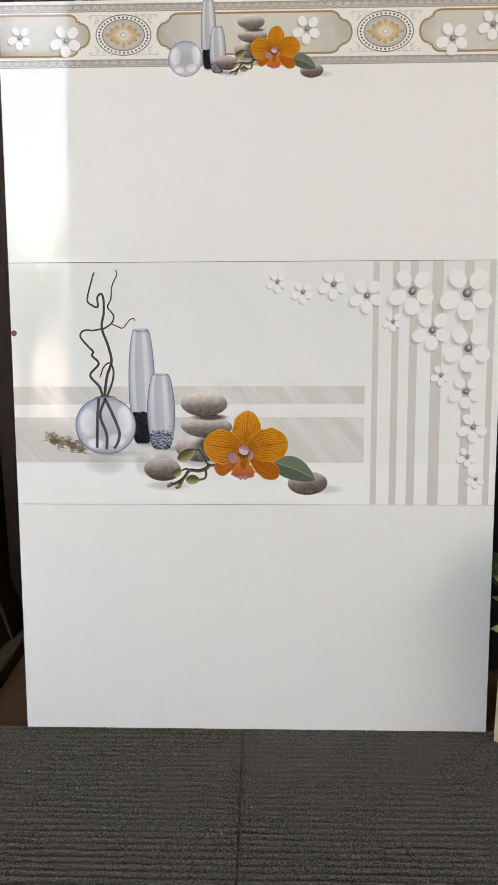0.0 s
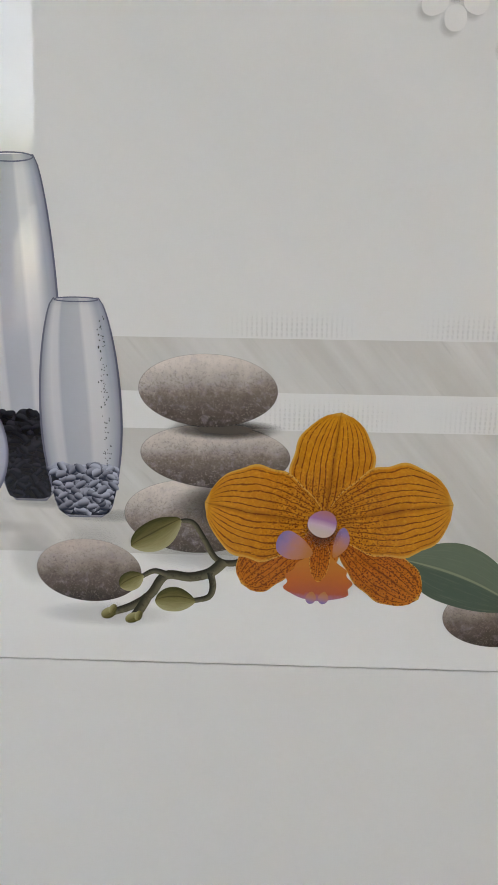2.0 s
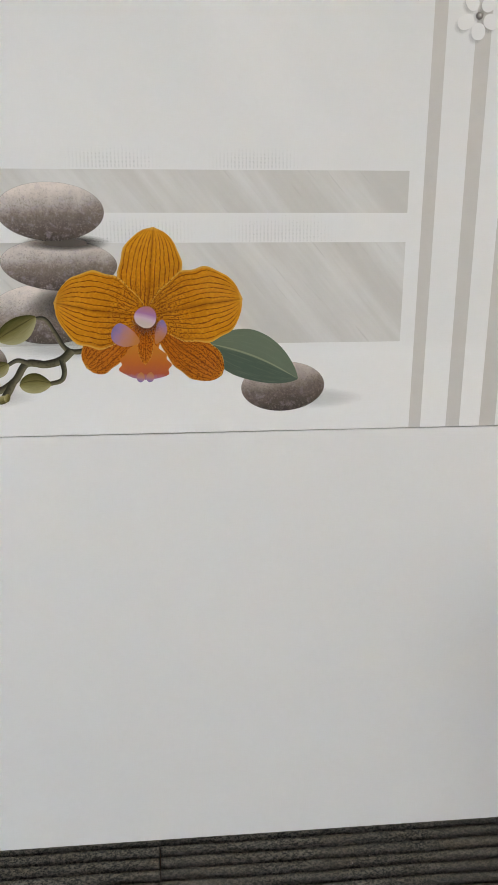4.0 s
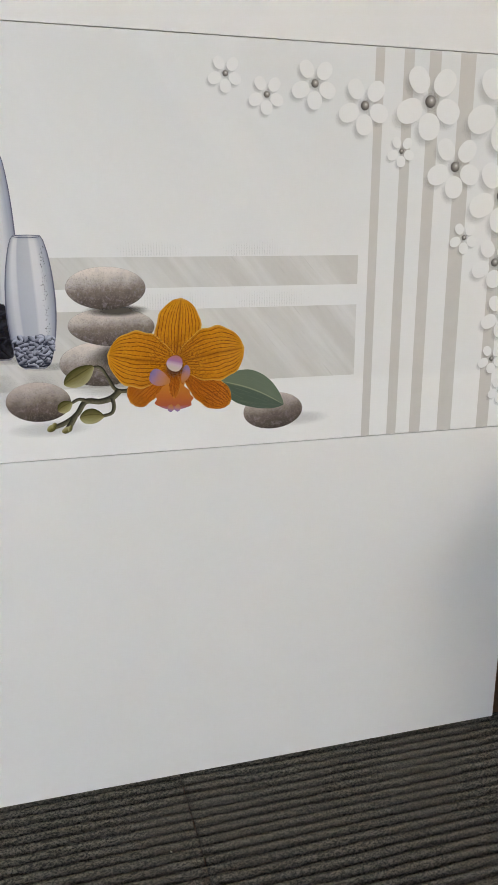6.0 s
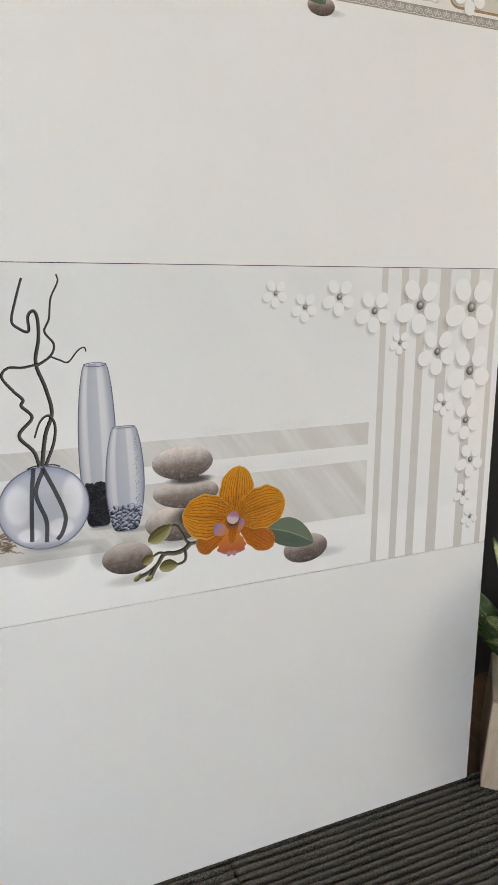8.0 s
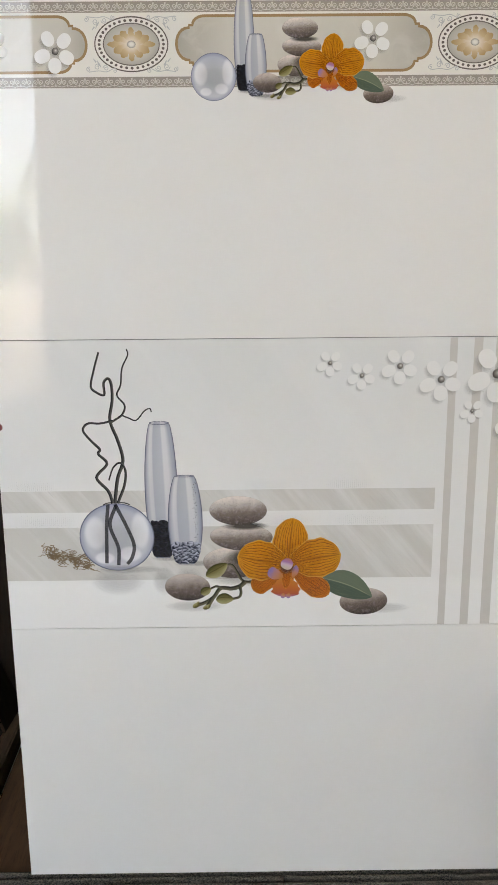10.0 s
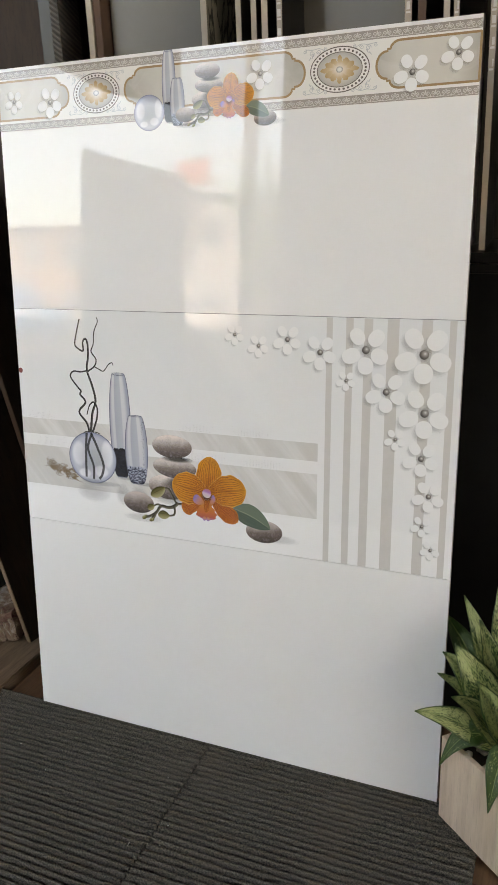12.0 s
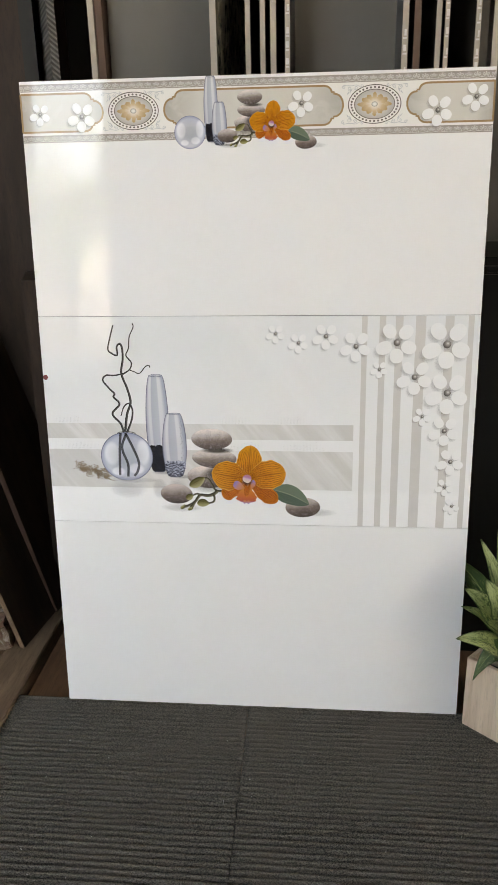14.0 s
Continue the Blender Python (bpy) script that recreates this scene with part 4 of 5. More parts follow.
carpet("carpet_mat", -0.388, -0.0159, 1)
carpet("carpet_mat", -0.0158, 0.357, 2)
# bits of lint and paper on the carpet
rng = random.Random(11)
for k in range(22):
    lx, ly = rng.uniform(-0.33, 0.33), rng.uniform(-0.42, -0.015)
    ln = rng.uniform(0.0005, 0.0013) * (2.0 if k % 9 == 0 else 1)
    bm = block(bmesh.new(), (-ln, -0.0004, 0), (ln, 0.0004, 0.0005))
    bmesh.ops.subdivide_edges(bm, edges=bm.edges, cuts=1)
    for v in bm.verts:
        v.co.y += 0.3 * ln * math.sin(v.co.x / ln * 2)
    ob = part("lint", bm, M_CHALK)
    ob.matrix_world = pose(lx, ly, -0.0004, 0, 0, rng.uniform(0, 180))
    tagged(ob, "tiny pale scrap of lint on the carpet", "lint", "lint on the carpet")


# ---- slabs stored upright behind the panel ----
def slab(x, y, width, depth, height, face, edge, turn=0.0, z0=-0.0075, label="", lean=0.0, marks=0, thick_edge=0.0015):
    """A tile stored on edge: its body, with a pale fired edge towards the viewer and chalk strokes on it."""
    ob = empty("stored_tile", pose(x, y, z0, lean, 0, turn), label, "stored tile", "tiles stored on edge")
    boxed("body", (-width / 2, 0.0012, 0), (width / 2, depth, height), face, ob, 0.0008)
    boxed("edge", (-width / 2, 0, 0.001), (width / 2, 0.0012, height - 0.001), edge, ob)
    rg = random.Random(int(x * 1000) + 7)
    zz = 0.86 if z0 < 0.1 else 0.20
    for _ in range(marks):
        a = block(bmesh.new(), (-width * 0.33, -0.0006, zz), (width * 0.33, -0.0001, zz + 0.0022), 0, pose(0, 0, 0, 0, 0, 0))
        part("chalk_bar", a, M_CHALK, ob)
        b = block(bmesh.new(), (-width * 0.33 + rg.uniform(0, 0.003), -0.0006, zz + 0.004), (-width * 0.33 + 0.0045, -0.0001, zz + 0.012))
        part("chalk_bar", b, M_CHALK, ob)
        zz += rg.uniform(0.016, 0.028)
    return ob


Y = 0.2
slab(-0.288, Y, 0.011, 0.4, 1.35, M_WOVEN, M_WOVEN, 24, label="dark woven-textured tile standing on its edge")
slab(-0.232, Y, 0.008, 0.4, 1.35, M_EDGE, M_EDGE, 4, label="beige tile seen on its edge behind the panel")
slab(-0.222, Y + 0.004, 0.010, 0.4, 1.35, M_EDGEBROWN, M_EDGEBROWN, 4, label="brown tile seen on its edge behind the panel")
slab(-0.062, Y, 0.009, 0.4, 1.35, M_MARBLE, M_EDGE, -14, label="dark veined marble tile with a beige edge")
slab(-0.014, Y, 0.007, 0.4, 1.35, M_SLABDARK, M_EDGE, -3, label="dark tile with a beige edge, stored upright")
slab(0.0065, Y, 0.007, 0.4, 1.35, M_SLABDARK, M_EDGE, -3, label="dark tile with a beige edge, stored upright")
slab(0.021, Y, 0.008, 0.4, 1.35, M_SLABDARK, M_EDGE, -3, label="dark tile with a beige edge, stored upright")
slab(0.0405, Y, 0.007, 0.4, 1.35, M_SLABDARK, M_EDGE, -3, label="dark tile with white chalk marks on its edge", marks=9)
slab(0.1995, Y, 0.008, 0.4, 1.35, M_SLABDARK, M_EDGE, 3, label="dark tile with a beige edge and chalk marks", marks=5)
slab(0.2155, Y, 0.009, 0.4, 1.35, M_SLABDARK, M_EDGEBROWN, 3, label="dark tile with a brown edge, stored upright")
slab(0.2435, Y, 0.007, 0.4, 1.35, M_SLABDARK, M_EDGE, 3, label="dark tile with a beige edge, stored upright")
slab(0.2545, Y, 0.006, 0.4, 1.35, M_SLABDARK, M_EDGE, 3, label="dark tile with white chalk marks on its edge", marks=7)
slab(0.2955, Y, 0.007, 0.18, 0.69, M_SLABDARK, M_EDGE, 3, 0.6575, "dark tile with chalk marks, standing on the black case", 0, 8)
# broad grey faces between them
for x0, x1, yy, tw in ((-0.215, -0.068, 0.235, 7), (0.047, 0.196, 0.27, -3)):
    w = (x1 - x0)
    ob = empty("stored_slab", pose((x0 + x1) / 2, yy, -0.0075, 0, 0, tw), "satin grey tile slab standing upright, facing out", "stored tile", "slabs facing out")
    boxed("body", (-w / 2, 0, 0), (w / 2, 0.009, 1.33), M_SLABGREY, ob, 0.001)
    boxed("backing", (-w / 2 + 0.002, 0.0095, 0.002), (w / 2 - 0.002, 0.012, 1.32), M_BACKING, ob)
# shadowy uprights of the rack
rack = empty("storage_rack", pose(0, 0, 0), "dark steel rack holding tiles on edge", "storage rack")
for x0 in (-0.62, 0.60):
    boxed("upright", (x0, 0.63, -0.0075), (x0 + 0.04, 0.67, 1.9), M_BLACK, rack, 0.002)
for z0 in (0.25, 1.37, 1.86):
    boxed("rail", (-0.58, 0.635, z0), (0.60, 0.665, z0 + 0.03), M_BLACK, rack, 0.002)
# added board, out of view, keeps high daylight off the stored tiles
boxed("added_shade_board", (-1.35, 0.10, 1.40), (0.85, 0.75, 1.43), M_DARKWOOD, rack, 0.002)
# dark stored things to one side
slab(-0.345, 0.26, 0.02, 0.35, 1.38, M_SLABDARK, M_SLABDARK, 10, label="black tile slab standing on its edge")
slab(-0.40, 0.30, 0.03, 0.3, 0.62, M_DARKWOOD, M_DARKWOOD, 16, label="dark brown board standing on its edge")

# added slabs: their dark brown stands in for the unlit background
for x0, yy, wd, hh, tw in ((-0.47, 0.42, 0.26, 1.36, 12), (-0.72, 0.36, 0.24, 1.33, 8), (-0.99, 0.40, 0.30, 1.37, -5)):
    ob = empty("stored_slab", pose(x0, yy, -0.004, 0, 0, tw), "tall dark brown slab added to darken the background", "stored tile", "dark slabs")
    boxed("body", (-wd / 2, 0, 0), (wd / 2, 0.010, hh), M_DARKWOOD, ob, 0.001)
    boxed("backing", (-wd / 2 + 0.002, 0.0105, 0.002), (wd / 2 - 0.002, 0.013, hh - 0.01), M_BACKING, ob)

# ---- leaning sheets beside the panel ----
def leaning_sheet(foot, tilt, turn, thick, depth, height, face, edge, label):
    ob = empty("leaning_sheet", pose(*foot, 0, tilt, turn), label, "leaning sheet", "sheets leaning in the dark")
    boxed("sheet", (-thick, 0.0015, 0), (0, depth, height), face, ob, 0.0008)
    boxed("edge", (-thick, 0, 0.0005), (0, 0.0015, height - 0.0005), edge, ob)
    return ob


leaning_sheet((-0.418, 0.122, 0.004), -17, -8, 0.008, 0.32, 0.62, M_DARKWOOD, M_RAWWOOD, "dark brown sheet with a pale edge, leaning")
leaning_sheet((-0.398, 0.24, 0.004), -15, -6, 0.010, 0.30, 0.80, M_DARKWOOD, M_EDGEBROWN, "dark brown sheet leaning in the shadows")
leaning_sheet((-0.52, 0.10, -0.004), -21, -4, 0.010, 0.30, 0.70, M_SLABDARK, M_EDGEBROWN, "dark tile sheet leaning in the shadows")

# torn cartons and a flat tile on the boards
ob = empty("torn_carton", pose(-0.475, 0.11, 0.004, 0, -8, 12), "torn printed carton with frayed white edges", "carton")
bm = block(bmesh.new(), (-0.055, 0, 0), (0.04, 0.14, 0.055))
bmesh.ops.subdivide_edges(bm, edges=bm.edges, cuts=5, use_grid_fill=True)
for v in bm.verts:
    v.co += 0.009 * noise.noise_vector(v.co * 38) * (1 if v.co.z > 0.004 else 0)
    v.co.z = max(v.co.z, 0)
part("body", bm, M_CARTON, ob)
for k in range(7):
    bm = block(bmesh.new(), (0, -0.002, 0), (0.007 + 0.003 * (k % 3), 0.0015, 0.03 + 0.006 * (k % 4)))
    bmesh.ops.subdivide_edges(bm, edges=bm.edges, cuts=2, use_grid_fill=True)
    for v in bm.verts:
        v.co += 0.004 * noise.noise_vector(v.co * 60 + Vector((k, 0, 0)))
        v.co.z = max(v.co.z, 0)
    flap = part("torn_flap", bm, M_CARTON, ob)
    flap.location = (-0.045 + 0.0125 * k, -0.002, 0)
ob = empty("flat_tile", pose(-0.475, -0.005, -0.004, 0, 0, 38), "grey tile lying flat on the boards", "loose tile")
boxed("body", (-0.06, 0.0, 0.0), (0.06, 0.12, 0.008), M_SLABGREY, ob, 0.0008)
boxed("edge", (-0.06, -0.0012, 0.0005), (0.06, 0.0, 0.0075), M_EDGE, ob)

# ---- dark case and grey slab on the other side ----
ob = empty("black_case", pose(0.262, 0.165, -0.0075), "glossy black plastic case standing on the boards", "case")
boxed("body", (0, 0, 0), (0.34, 0.24, 0.665), M_BLACK, ob, 0.012)
boxed("rim", (-0.003, -0.004, 0.62), (0.343, 0.244, 0.645), M_BLACK, ob, 0.003)
boxed("latch", (0.09, -0.008, 0.57), (0.11, 0.0, 0.60), M_BLACK, ob, 0.002, "small moulded latch")
slab(0.322, 0.212, 0.009, 0.08, 0.62, M_SLABDARK, M_EDGE, -6, 0.6575, "narrow tile standing on the black case, chalk on its edge")
ob = empty("stored_slab", pose(0.49, 0.42, -0.0075, 0, 0, -4), "dull grey tile slab standing behind the black case", "stored tile", "slabs facing out")
boxed("body", (-0.165, 0, 0), (0.2, 0.009, 1.3), M_SLABGREY, ob, 0.001)


# ---- planter ----
TURN = -41.4
pot = empty("planter_box", pose(0.305, -0.018, -0.0012, 0, 0, TURN), "pale oak veneer cube planter on the carpet's corner", "planter")
S, T, H = 0.114, 0.007, 0.117
boxed("side_panel", (0, 0, 0), (S, T, H), M_OAK, pot, 0.0008)
boxed("side_panel", (0, S - T, 0), (S, S, H), M_OAK, pot, 0.0008)
boxed("side_panel", (0, T, 0), (T, S - T, H), M_OAK, pot, 0.0008)
boxed("side_panel", (S - T, T, 0), (S, S - T, H), M_OAK, pot, 0.0008)
boxed("soil", (T, T, 0.004), (S - T, S - T, 0.094), M_SOIL, pot)
ctr = pot.matrix_world @ Vector((S / 2, S / 2, 0.094))
rng = random.Random(3)
for k in range(70):
    bm = bmesh.new()
    bmesh.ops.create_icosphere(bm, subdivisions=1, radius=rng.uniform(0.003, 0.0058))
    for v in bm.verts:
        v.co *= 1 + 0.25 * noise.noise(v.co * 300 + Vector((k, 0, 0)))
        v.co.z *= 0.7
    ob = part("gravel_chip", bm, M_CHIPS, pot)
    ob.location = (rng.uniform(0.012, S - 0.012), rng.uniform(0.012, S - 0.012), 0.0965)

plant = empty("potted_plant", Matrix.Translation(ctr), "leafy plant with cream-speckled green leaves in the oak planter", "plant")


def leaf(base_p, tip_p, width, arch, facing=(-0.1, -0.75, 0.6), fold=0.22, stalk=0.30, twist=0.0, dark=False):
    """A pointed leaf on a stalk, from plant-local base to tip, arched upwards, its face towards facing."""
    b, t = Vector(base_p), Vector(tip_p)
    mid = (b + t) / 2 + Vector((0, 0, arch))
    def bez(q):
        return b * (1 - q) ** 2 + mid * (2 * q * (1 - q)) + t * q * q
    rows, uvs = [], []
    n_l = 22
    for i in range(n_l + 1):
        q = stalk + (1 - stalk) * i / n_l
        p, d = bez(q), (bez(min(1, q + 0.01)) - bez(q - 0.01)).normalized()
        side = Matrix.Rotation(radians(twist * i / n_l), 3, d) @ d.cross(Vector(facing)).normalized()
        up = side.cross(d).normalized()
        f = i / n_l
        w = width / 2 * (math.sin(math.pi * min(1, f ** 0.66)) ** 0.9 if 0 < f < 1 else 0.02)
        row, uv = [], []
        for k in range(9):
            v = k / 4 - 1
            rip = 0.045 * width * math.sin(f * 15 + k + b.x * 900) * v * v
            row.append(p + side * (v * w) + up * (fold * abs(v) * w + rip))
            uv.append((f, 0.5 + v / 2))
        rows.append(row)
        uvs.append(uv)
    lf = part("leaf", sheet_mesh(rows, uvs), M_DARKLEAF if dark else M_FOLIAGE, plant, smooth=True)
    sol = lf.modifiers.new("thickness", "SOLIDIFY")
    sol.thickness = 0.0006
    rows, uvs = [], []
    for i in range(7):
        q = (stalk + 0.02) * i / 6
        p, d = bez(q), (bez(q + 0.01) - bez(max(0, q - 0.01))).normalized()
        s1 = d.orthogonal().normalized()
        s2 = d.cross(s1)
        rows.append([p + (s1 * math.cos(a) + s2 * math.sin(a)) * (0.0032 - 0.0014 * i / 6) for a in [k * math.pi / 4 for k in range(9)]])
        uvs.append([(0, 0)] * 9)
    part("stalk", sheet_mesh(rows, uvs), M_STALK, lf, smooth=True)


cx, cy, cz = ctr
def W(x, y, z):
    return (x - cx, y - cy, z - cz)


UP = (0.0, -0.35, 0.9)
leaf((-0.002, -0.006, 0.012), W(0.279, -0.056, 0.171), 0.034, 0.030, (0.1, -0.6, 0.75), 0.12, 0.12)
leaf((-0.004, -0.010, 0.01), W(0.308, -0.050, 0.100), 0.028, 0.085, (-0.3, -0.75, 0.5), 0.25, 0.25, dark=True)
leaf((0.004, -0.014, 0.01), W(0.368, -0.096, 0.092), 0.028, 0.10, (-0.1, -0.9, 0.3), 0.25, 0.42, dark=True)
leaf((0.004, 0.000, 0.01), W(0.317, -0.030, 0.252), 0.047, 0.012, (0.25, -0.8, 0.45), 0.18, 0.2)
leaf((-0.002, 0.006, 0), W(0.298, 0.010, 0.212), 0.034, 0.045, (0.1, -0.7, 0.65), 0.2, 0.2)
leaf((0.004, 0.010, 0), W(0.318, 0.020, 0.286), 0.026, 0.025, (0.3, -0.8, 0.4), 0.2, 0.3)
leaf((0.010, -0.004, 0), W(0.366, -0.035, 0.300), 0.034, -0.01, (0.6, -0.75, 0.2), 0.2, 0.25)
leaf((-0.004, 0.014, 0), W(0.290, 0.060, 0.235), 0.036, 0.04, (0.1, -0.8, 0.5), 0.25, 0.2, dark=True)
leaf((-0.002, 0.004, 0.01), W(0.294, 0.000, 0.188), 0.024, 0.035, UP, 0.2, 0.2)
leaf((0.004, -0.004, 0), W(0.318, -0.050, 0.196), 0.032, 0.035, (0.1, -0.6, 0.8), 0.2, 0.15)
leaf((0.008, -0.006, 0), W(0.345, -0.060, 0.228), 0.034, 0.02, (0.4, -0.85, 0.3), 0.2, 0.2)
leaf((0.010, 0.004, 0), W(0.340, -0.010, 0.275), 0.034, 0.01, (0.45, -0.8, 0.3), 0.2, 0.25)
leaf((0.010, -0.010, 0), W(0.385, -0.095, 0.235), 0.034, 0.02, (0.3, -0.8, 0.5), 0.2, 0.2)
leaf((0.0, 0.016, 0), W(0.312, 0.075, 0.180), 0.036, 0.04, UP, 0.2, 0.2, dark=True)
leaf((0.008, -0.008, 0), W(0.405, -0.120, 0.190), 0.042, 0.06, UP)
leaf((0.01, 0.0, 0), W(0.470, -0.060, 0.215), 0.044, 0.06, UP)
leaf((0.01, 0.008, 0), W(0.480, 0.030, 0.240), 0.044, 0.05, UP)
leaf((0.006, 0.012, 0), W(0.420, 0.090, 0.270), 0.040, 0.03, UP)
leaf((0.006, 0.002, 0), W(0.425, -0.030, 0.300), 0.040, 0.0, (0.1, -0.9, 0.2))
leaf((0.012, -0.008, 0), W(0.462, -0.105, 0.100), 0.036, 0.10, (0.3, -0.8, 0.4), dark=True)
leaf((0.004, 0.012, 0), W(0.352, 0.065, 0.280), 0.036, 0.02, (0.0, -0.9, 0.3))

# turf beyond the board's end
rng = random.Random(8)
verts, faces = [], []
for k in range(14000):
    gx, gy = rng.uniform(0.345, 0.66), rng.uniform(-0.52, -0.102)
    a, hgt, ln = rng.uniform(0, 6.28), rng.uniform(0.018, 0.033), rng.uniform(0.002, 0.009)
    wx, wy = 0.0009 * math.cos(a), 0.0009 * math.sin(a)
    i = len(verts)
    verts += [(gx - wx, gy - wy, -0.03), (gx + wx, gy + wy, -0.03), (gx - wy * ln * 800, gy + wx * ln * 800, -0.03 + hgt)]
    faces.append((i, i + 1, i + 2))
me = bpy.data.meshes.new("artificial_turf")
me.from_pydata(verts, [], faces)
me.materials.append(M_TURF)
tagged(new("artificial_turf", me), "bright green artificial turf beside the carpet", "turf", kind="stuff")

# ---- outside the shop front ----
tagged(boxed("ground", (-900, -1800, -0.5), (900, 900, -0.15), M_PAVE), "grey paved street outside the shop", "ground", kind="structure")
tagged(boxed("pavement", (-6.0, -4.2, -0.15), (4.0, -2.62, -0.035), M_PAVE, None, 0.01), "grey paved step in front of the shop", "pavement", kind="structure")

ob = empty("standing_board", pose(-2.07, -2.66, -0.035, 0, 0, -79), "large dull grey board standing outside the shop", "board")
boxed("panel", (0, 0, 0), (0.86, 0.03, 1.47), M_GREYBOARD, ob, 0.003)
boxed("foot", (0.1, -0.12, 0), (0.16, 0.15, 0.03), M_GREYBOARD, ob, 0.003)
boxed("foot", (0.7, -0.12, 0), (0.76, 0.15, 0.03), M_GREYBOARD, ob, 0.003)


def building(x0, y0, w, d, h, material, label, floors, cols):
    ob = empty("building", pose(x0, y0, -0.15), label, "building", "buildings across the street")
    boxed("wall", (0, -d, 0), (w, 0, h), material, ob, 0.02)
    boxed("roof", (-0.2, -d - 0.2, h), (w + 0.2, 0.25, h + 0.2), M_PLASTER_W, ob, 0.02)
    for r in range(floors):
        for c in range(cols):
            wx, wz = (c + 0.5) * w / cols, (r + 0.42) * h / floors
            win = boxed("window", (wx - 0.6, 0.0, wz - 0.5), (wx + 0.6, 0.06, wz + 0.8), M_PLASTER_W, ob, 0.01)
            boxed("pane", (wx - 0.5, 0.06, wz - 0.4), (wx + 0.5, 0.075, wz + 0.7), M_PANE, win)
    return ob


building(-29, -30, 8.5, 9, 4.6, M_PLASTER_B, "peach plastered two-storey building across the street", 2, 4)
building(-19.4, -32, 5.4, 8, 6.2, M_PLASTER_W, "white plastered building across the street", 2, 2)
building(-10, -34, 9, 8, 5.0, M_PLASTER_W, "white plastered building behind the tree", 2, 4)
ob = empty("shop_sign", pose(-10.2, -20, -0.15), "orange sign board on a steel post", "sign")
boxed("post", (-0.06, -0.06, 0), (0.06, 0.06, 5.3), M_GREYBOARD, ob, 0.01)
boxed("board", (-0.55, 0.06, 4.45), (0.55, 0.14, 5.15), M_ORANGE, ob, 0.01)
boxed("bracket", (0.0, -0.03, 5.2), (2.4, 0.03, 5.26), M_GREYBOARD, ob, 0.01)


def tree(x, y, height, spread, seed, low):
    """A street tree: tapered trunk, limbs, and a loose crown of small leaves."""
    rg = random.Random(seed)
    ob = empty("street_tree", pose(x, y, -0.15), "street tree with a slender trunk and light green leaves", "tree")
    tubes, tips = [], []
    def limb(p, q, r0, r1):
        d = (q - p).normalized()
        s1 = d.orthogonal().normalized()
        s2 = d.cross(s1)
        rows = []
        for i in range(6):
            f = i / 5
            c = p.lerp(q, f) + Vector((noise.noise((f * 3, seed, 1)), noise.noise((f * 3, seed, 5)), 0)) * 0.05 * f
            r = r0 + (r1 - r0) * f
            rows.append([c + (s1 * math.cos(a) + s2 * math.sin(a)) * r for a in [k * math.pi / 4 for k in range(9)]])
        tubes.append(sheet_mesh(rows, [[(0, 0)] * 9] * 6))
    top = Vector((0.05, 0, height * 0.62))
    limb(Vector((0, 0, 0)), top, 0.075, 0.045)
    for k in range(13):
        a = k * 2.4
        s = Vector((0.03, 0, height * rg.uniform(low, 0.62)))
        e = s + Vector((math.cos(a) * spread * rg.uniform(0.5, 1), math.sin(a) * spread * rg.uniform(0.5, 1), height * rg.uniform(0.02, 0.34)))
        limb(s, e, 0.028, 0.008)
        tips += [s.lerp(e, f) for f in (0.45, 0.65, 0.85, 1.0)]
    part("trunk", merge(tubes), M_BARK, ob, smooth=True)
    verts, faces = [], []
    for tip in tips:
        for _ in range(20):
            c = tip + Vector((rg.gauss(0, 0.17), rg.gauss(0, 0.17), rg.gauss(-0.02, 0.15))) * spread
            a, b = Vector((rg.gauss(0, 1), rg.gauss(0, 1), rg.gauss(0, 0.6))).normalized() * 0.075, Vector((rg.gauss(0, 1), rg.gauss(0, 1), rg.gauss(0, 1))).normalized() * 0.028
            i = len(verts)
            verts += [c - a, c + b, c + a, c - b]
            faces.append((i, i + 1, i + 2, i + 3))
    me = bpy.data.meshes.new("crown")
    me.from_pydata(verts, [], faces)
    me.materials.append(M_TREELEAF)
    cr = new("crown", me)
    cr.parent = ob


tree(-2.3, -6.2, 2.7, 0.5, 5, 0.30)
ob = empty("utility_pole", pose(-2.74, -6.5, -0.15), "grey concrete utility pole on the street", "pole")
bm = bmesh.new()
bmesh.ops.create_cone(bm, cap_ends=True, segments=14, radius1=0.085, radius2=0.055, depth=6.0, matrix=pose(0, 0, 3.0))
part("shaft", bm, M_PAVE, ob, smooth=True)
boxed("crossarm", (-0.5, -0.04, 5.4), (0.5, 0.04, 5.48), M_GREYBOARD, ob, 0.01)


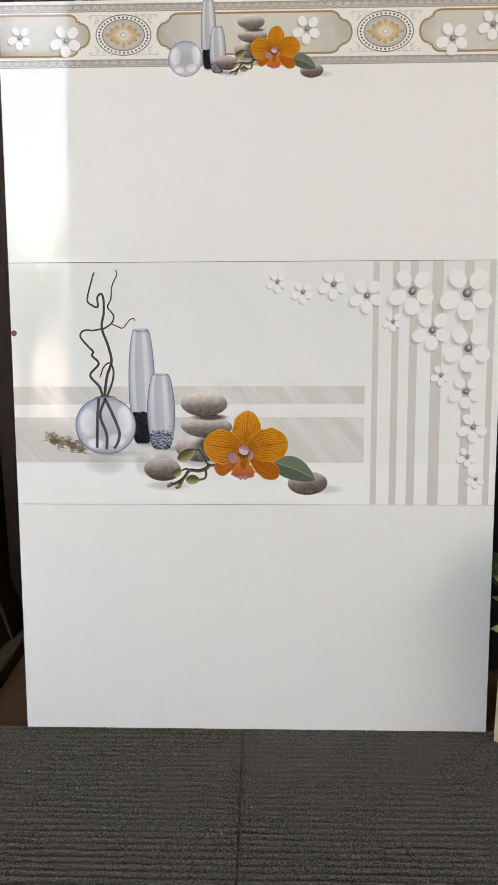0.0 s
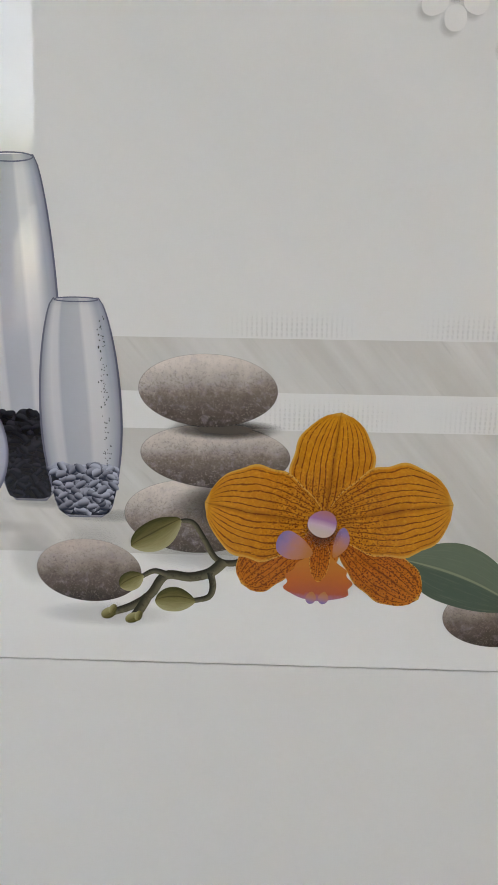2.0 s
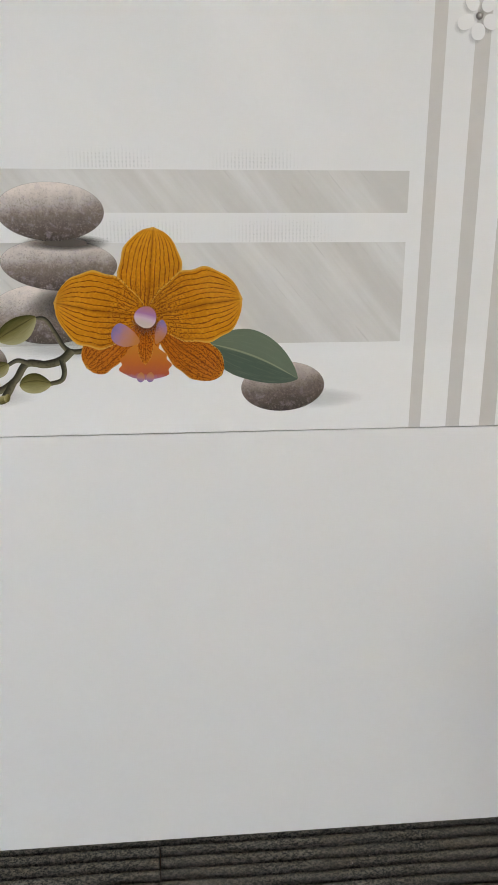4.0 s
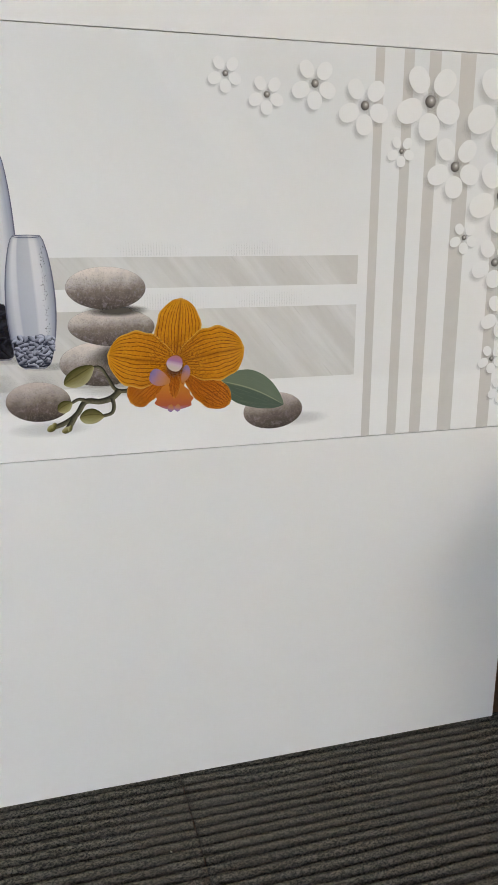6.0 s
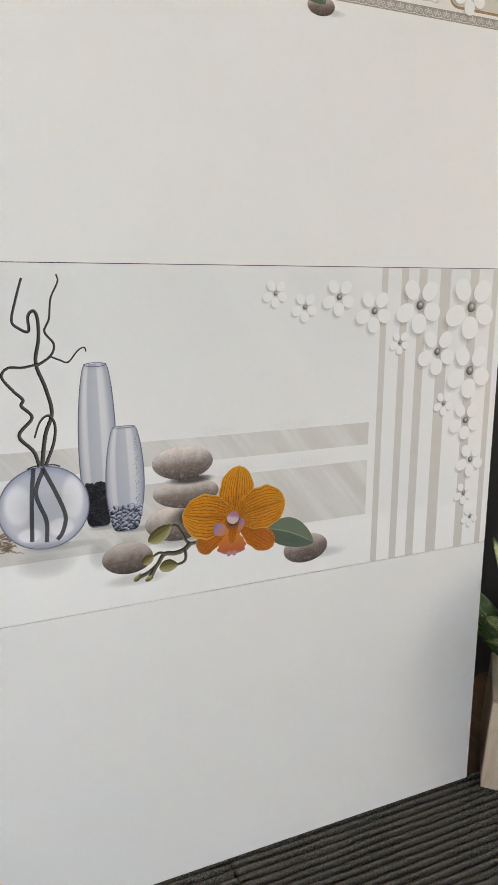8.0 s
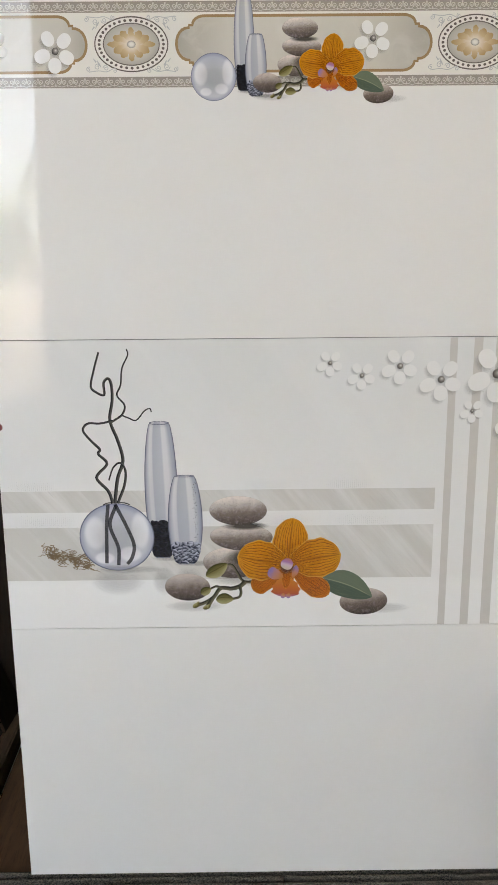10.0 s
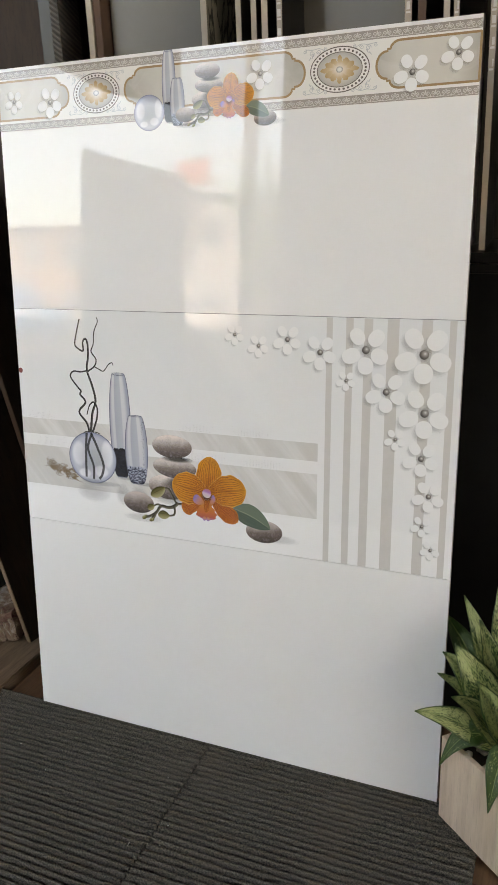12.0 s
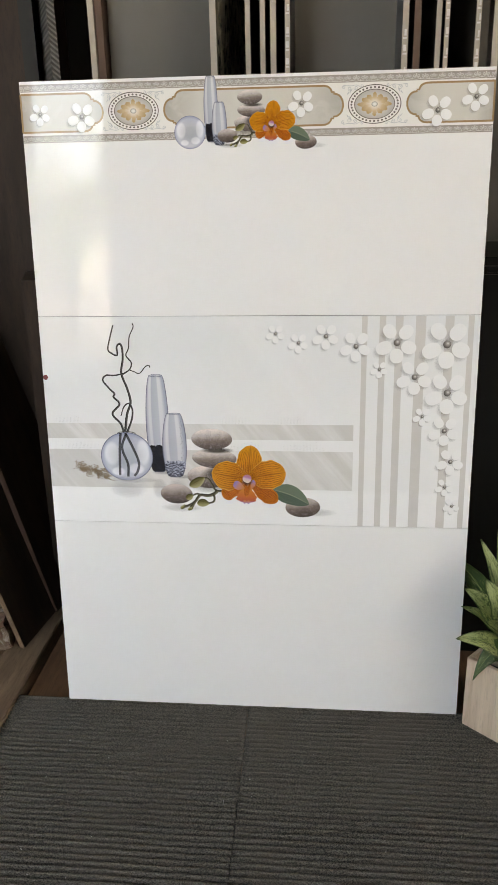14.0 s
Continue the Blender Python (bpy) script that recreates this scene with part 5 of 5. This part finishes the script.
def car(m, paint, label):
    """A parked hatchback: body, cabin, windows, lamps and wheels."""
    ob = empty("parked_car", m, label, "car", "cars in the street")
    bm = block(bmesh.new(), (-1.9, -0.8, 0.25), (1.9, 0.8, 0.85), 0.12)
    part("body", bm, paint, ob, smooth=True)
    bm = block(bmesh.new(), (-1.2, -0.7, 0.85), (1.0, 0.7, 1.42), 0.1)
    for v in bm.verts:
        if v.co.z > 1.1:
            v.co.x *= 0.8
            v.co.y *= 0.88
    part("cabin", bm, paint, ob, smooth=True)
    for s in (-1, 1):
        boxed("side_window", (-0.95, s * 0.69 - 0.01, 0.92), (0.85, s * 0.69 + 0.01, 1.24), M_PANE, ob, 0.005)
        boxed("lamp", (1.84, s * 0.6 - 0.12, 0.6), (1.915, s * 0.6 + 0.12, 0.72), M_PLASTER_W, ob, 0.02)
        for wx in (-1.15, 1.2):
            bm = bmesh.new()
            bmesh.ops.create_cone(bm, cap_ends=True, segments=20, radius1=0.31, radius2=0.31, depth=0.2, matrix=pose(wx, s * 0.74, 0.31, 90))
            wh = part("wheel", bm, M_BLACK, ob)
            bm = bmesh.new()
            bmesh.ops.create_cone(bm, cap_ends=True, segments=16, radius1=0.19, radius2=0.17, depth=0.03, matrix=pose(wx, s * 0.85, 0.31, 90))
            part("rim", bm, M_SLABGREY, wh)


car(pose(-7.6, -13.5, -0.15, 0, 0, 8), M_PLASTER_W, "white hatchback parked across the street")
car(pose(-12.8, -14.5, -0.15, 0, 0, 5), painted("blue_car_paint", (0.10, 0.20, 0.36), (0.14, 0.25, 0.42), 0.25, 2), "light blue hatchback parked across the street")
# awning cloth hanging over the opening
ob = empty("awning_cloth", pose(0, 0, 0), "dark brown awning cloth sagging over the shop front", "awning")
rows, uvs = [], []
for i in range(25):
    q = i / 24
    xx = -3.25 + 1.75 * q
    drop = 1.92 - 0.30 * max(0, min(1, (xx + 2.45) / 0.85)) - 0.02 * math.sin(q * 19)
    rows.append([(xx, -2.64 - 0.02 * k - 0.02 * math.sin(q * 20 + k), 2.06 + (drop - 2.06) * k / 4) for k in range(5)])
    uvs.append([(q, k / 4) for k in range(5)])
cl = part("cloth", sheet_mesh(rows, uvs), M_BARK, ob, smooth=True)
sol = cl.modifiers.new("thickness", "SOLIDIFY")
sol.thickness = 0.004
boxed("rod", (-3.25, -2.65, 2.045), (-0.89, -2.63, 2.075), M_BLACK, ob, 0.004)
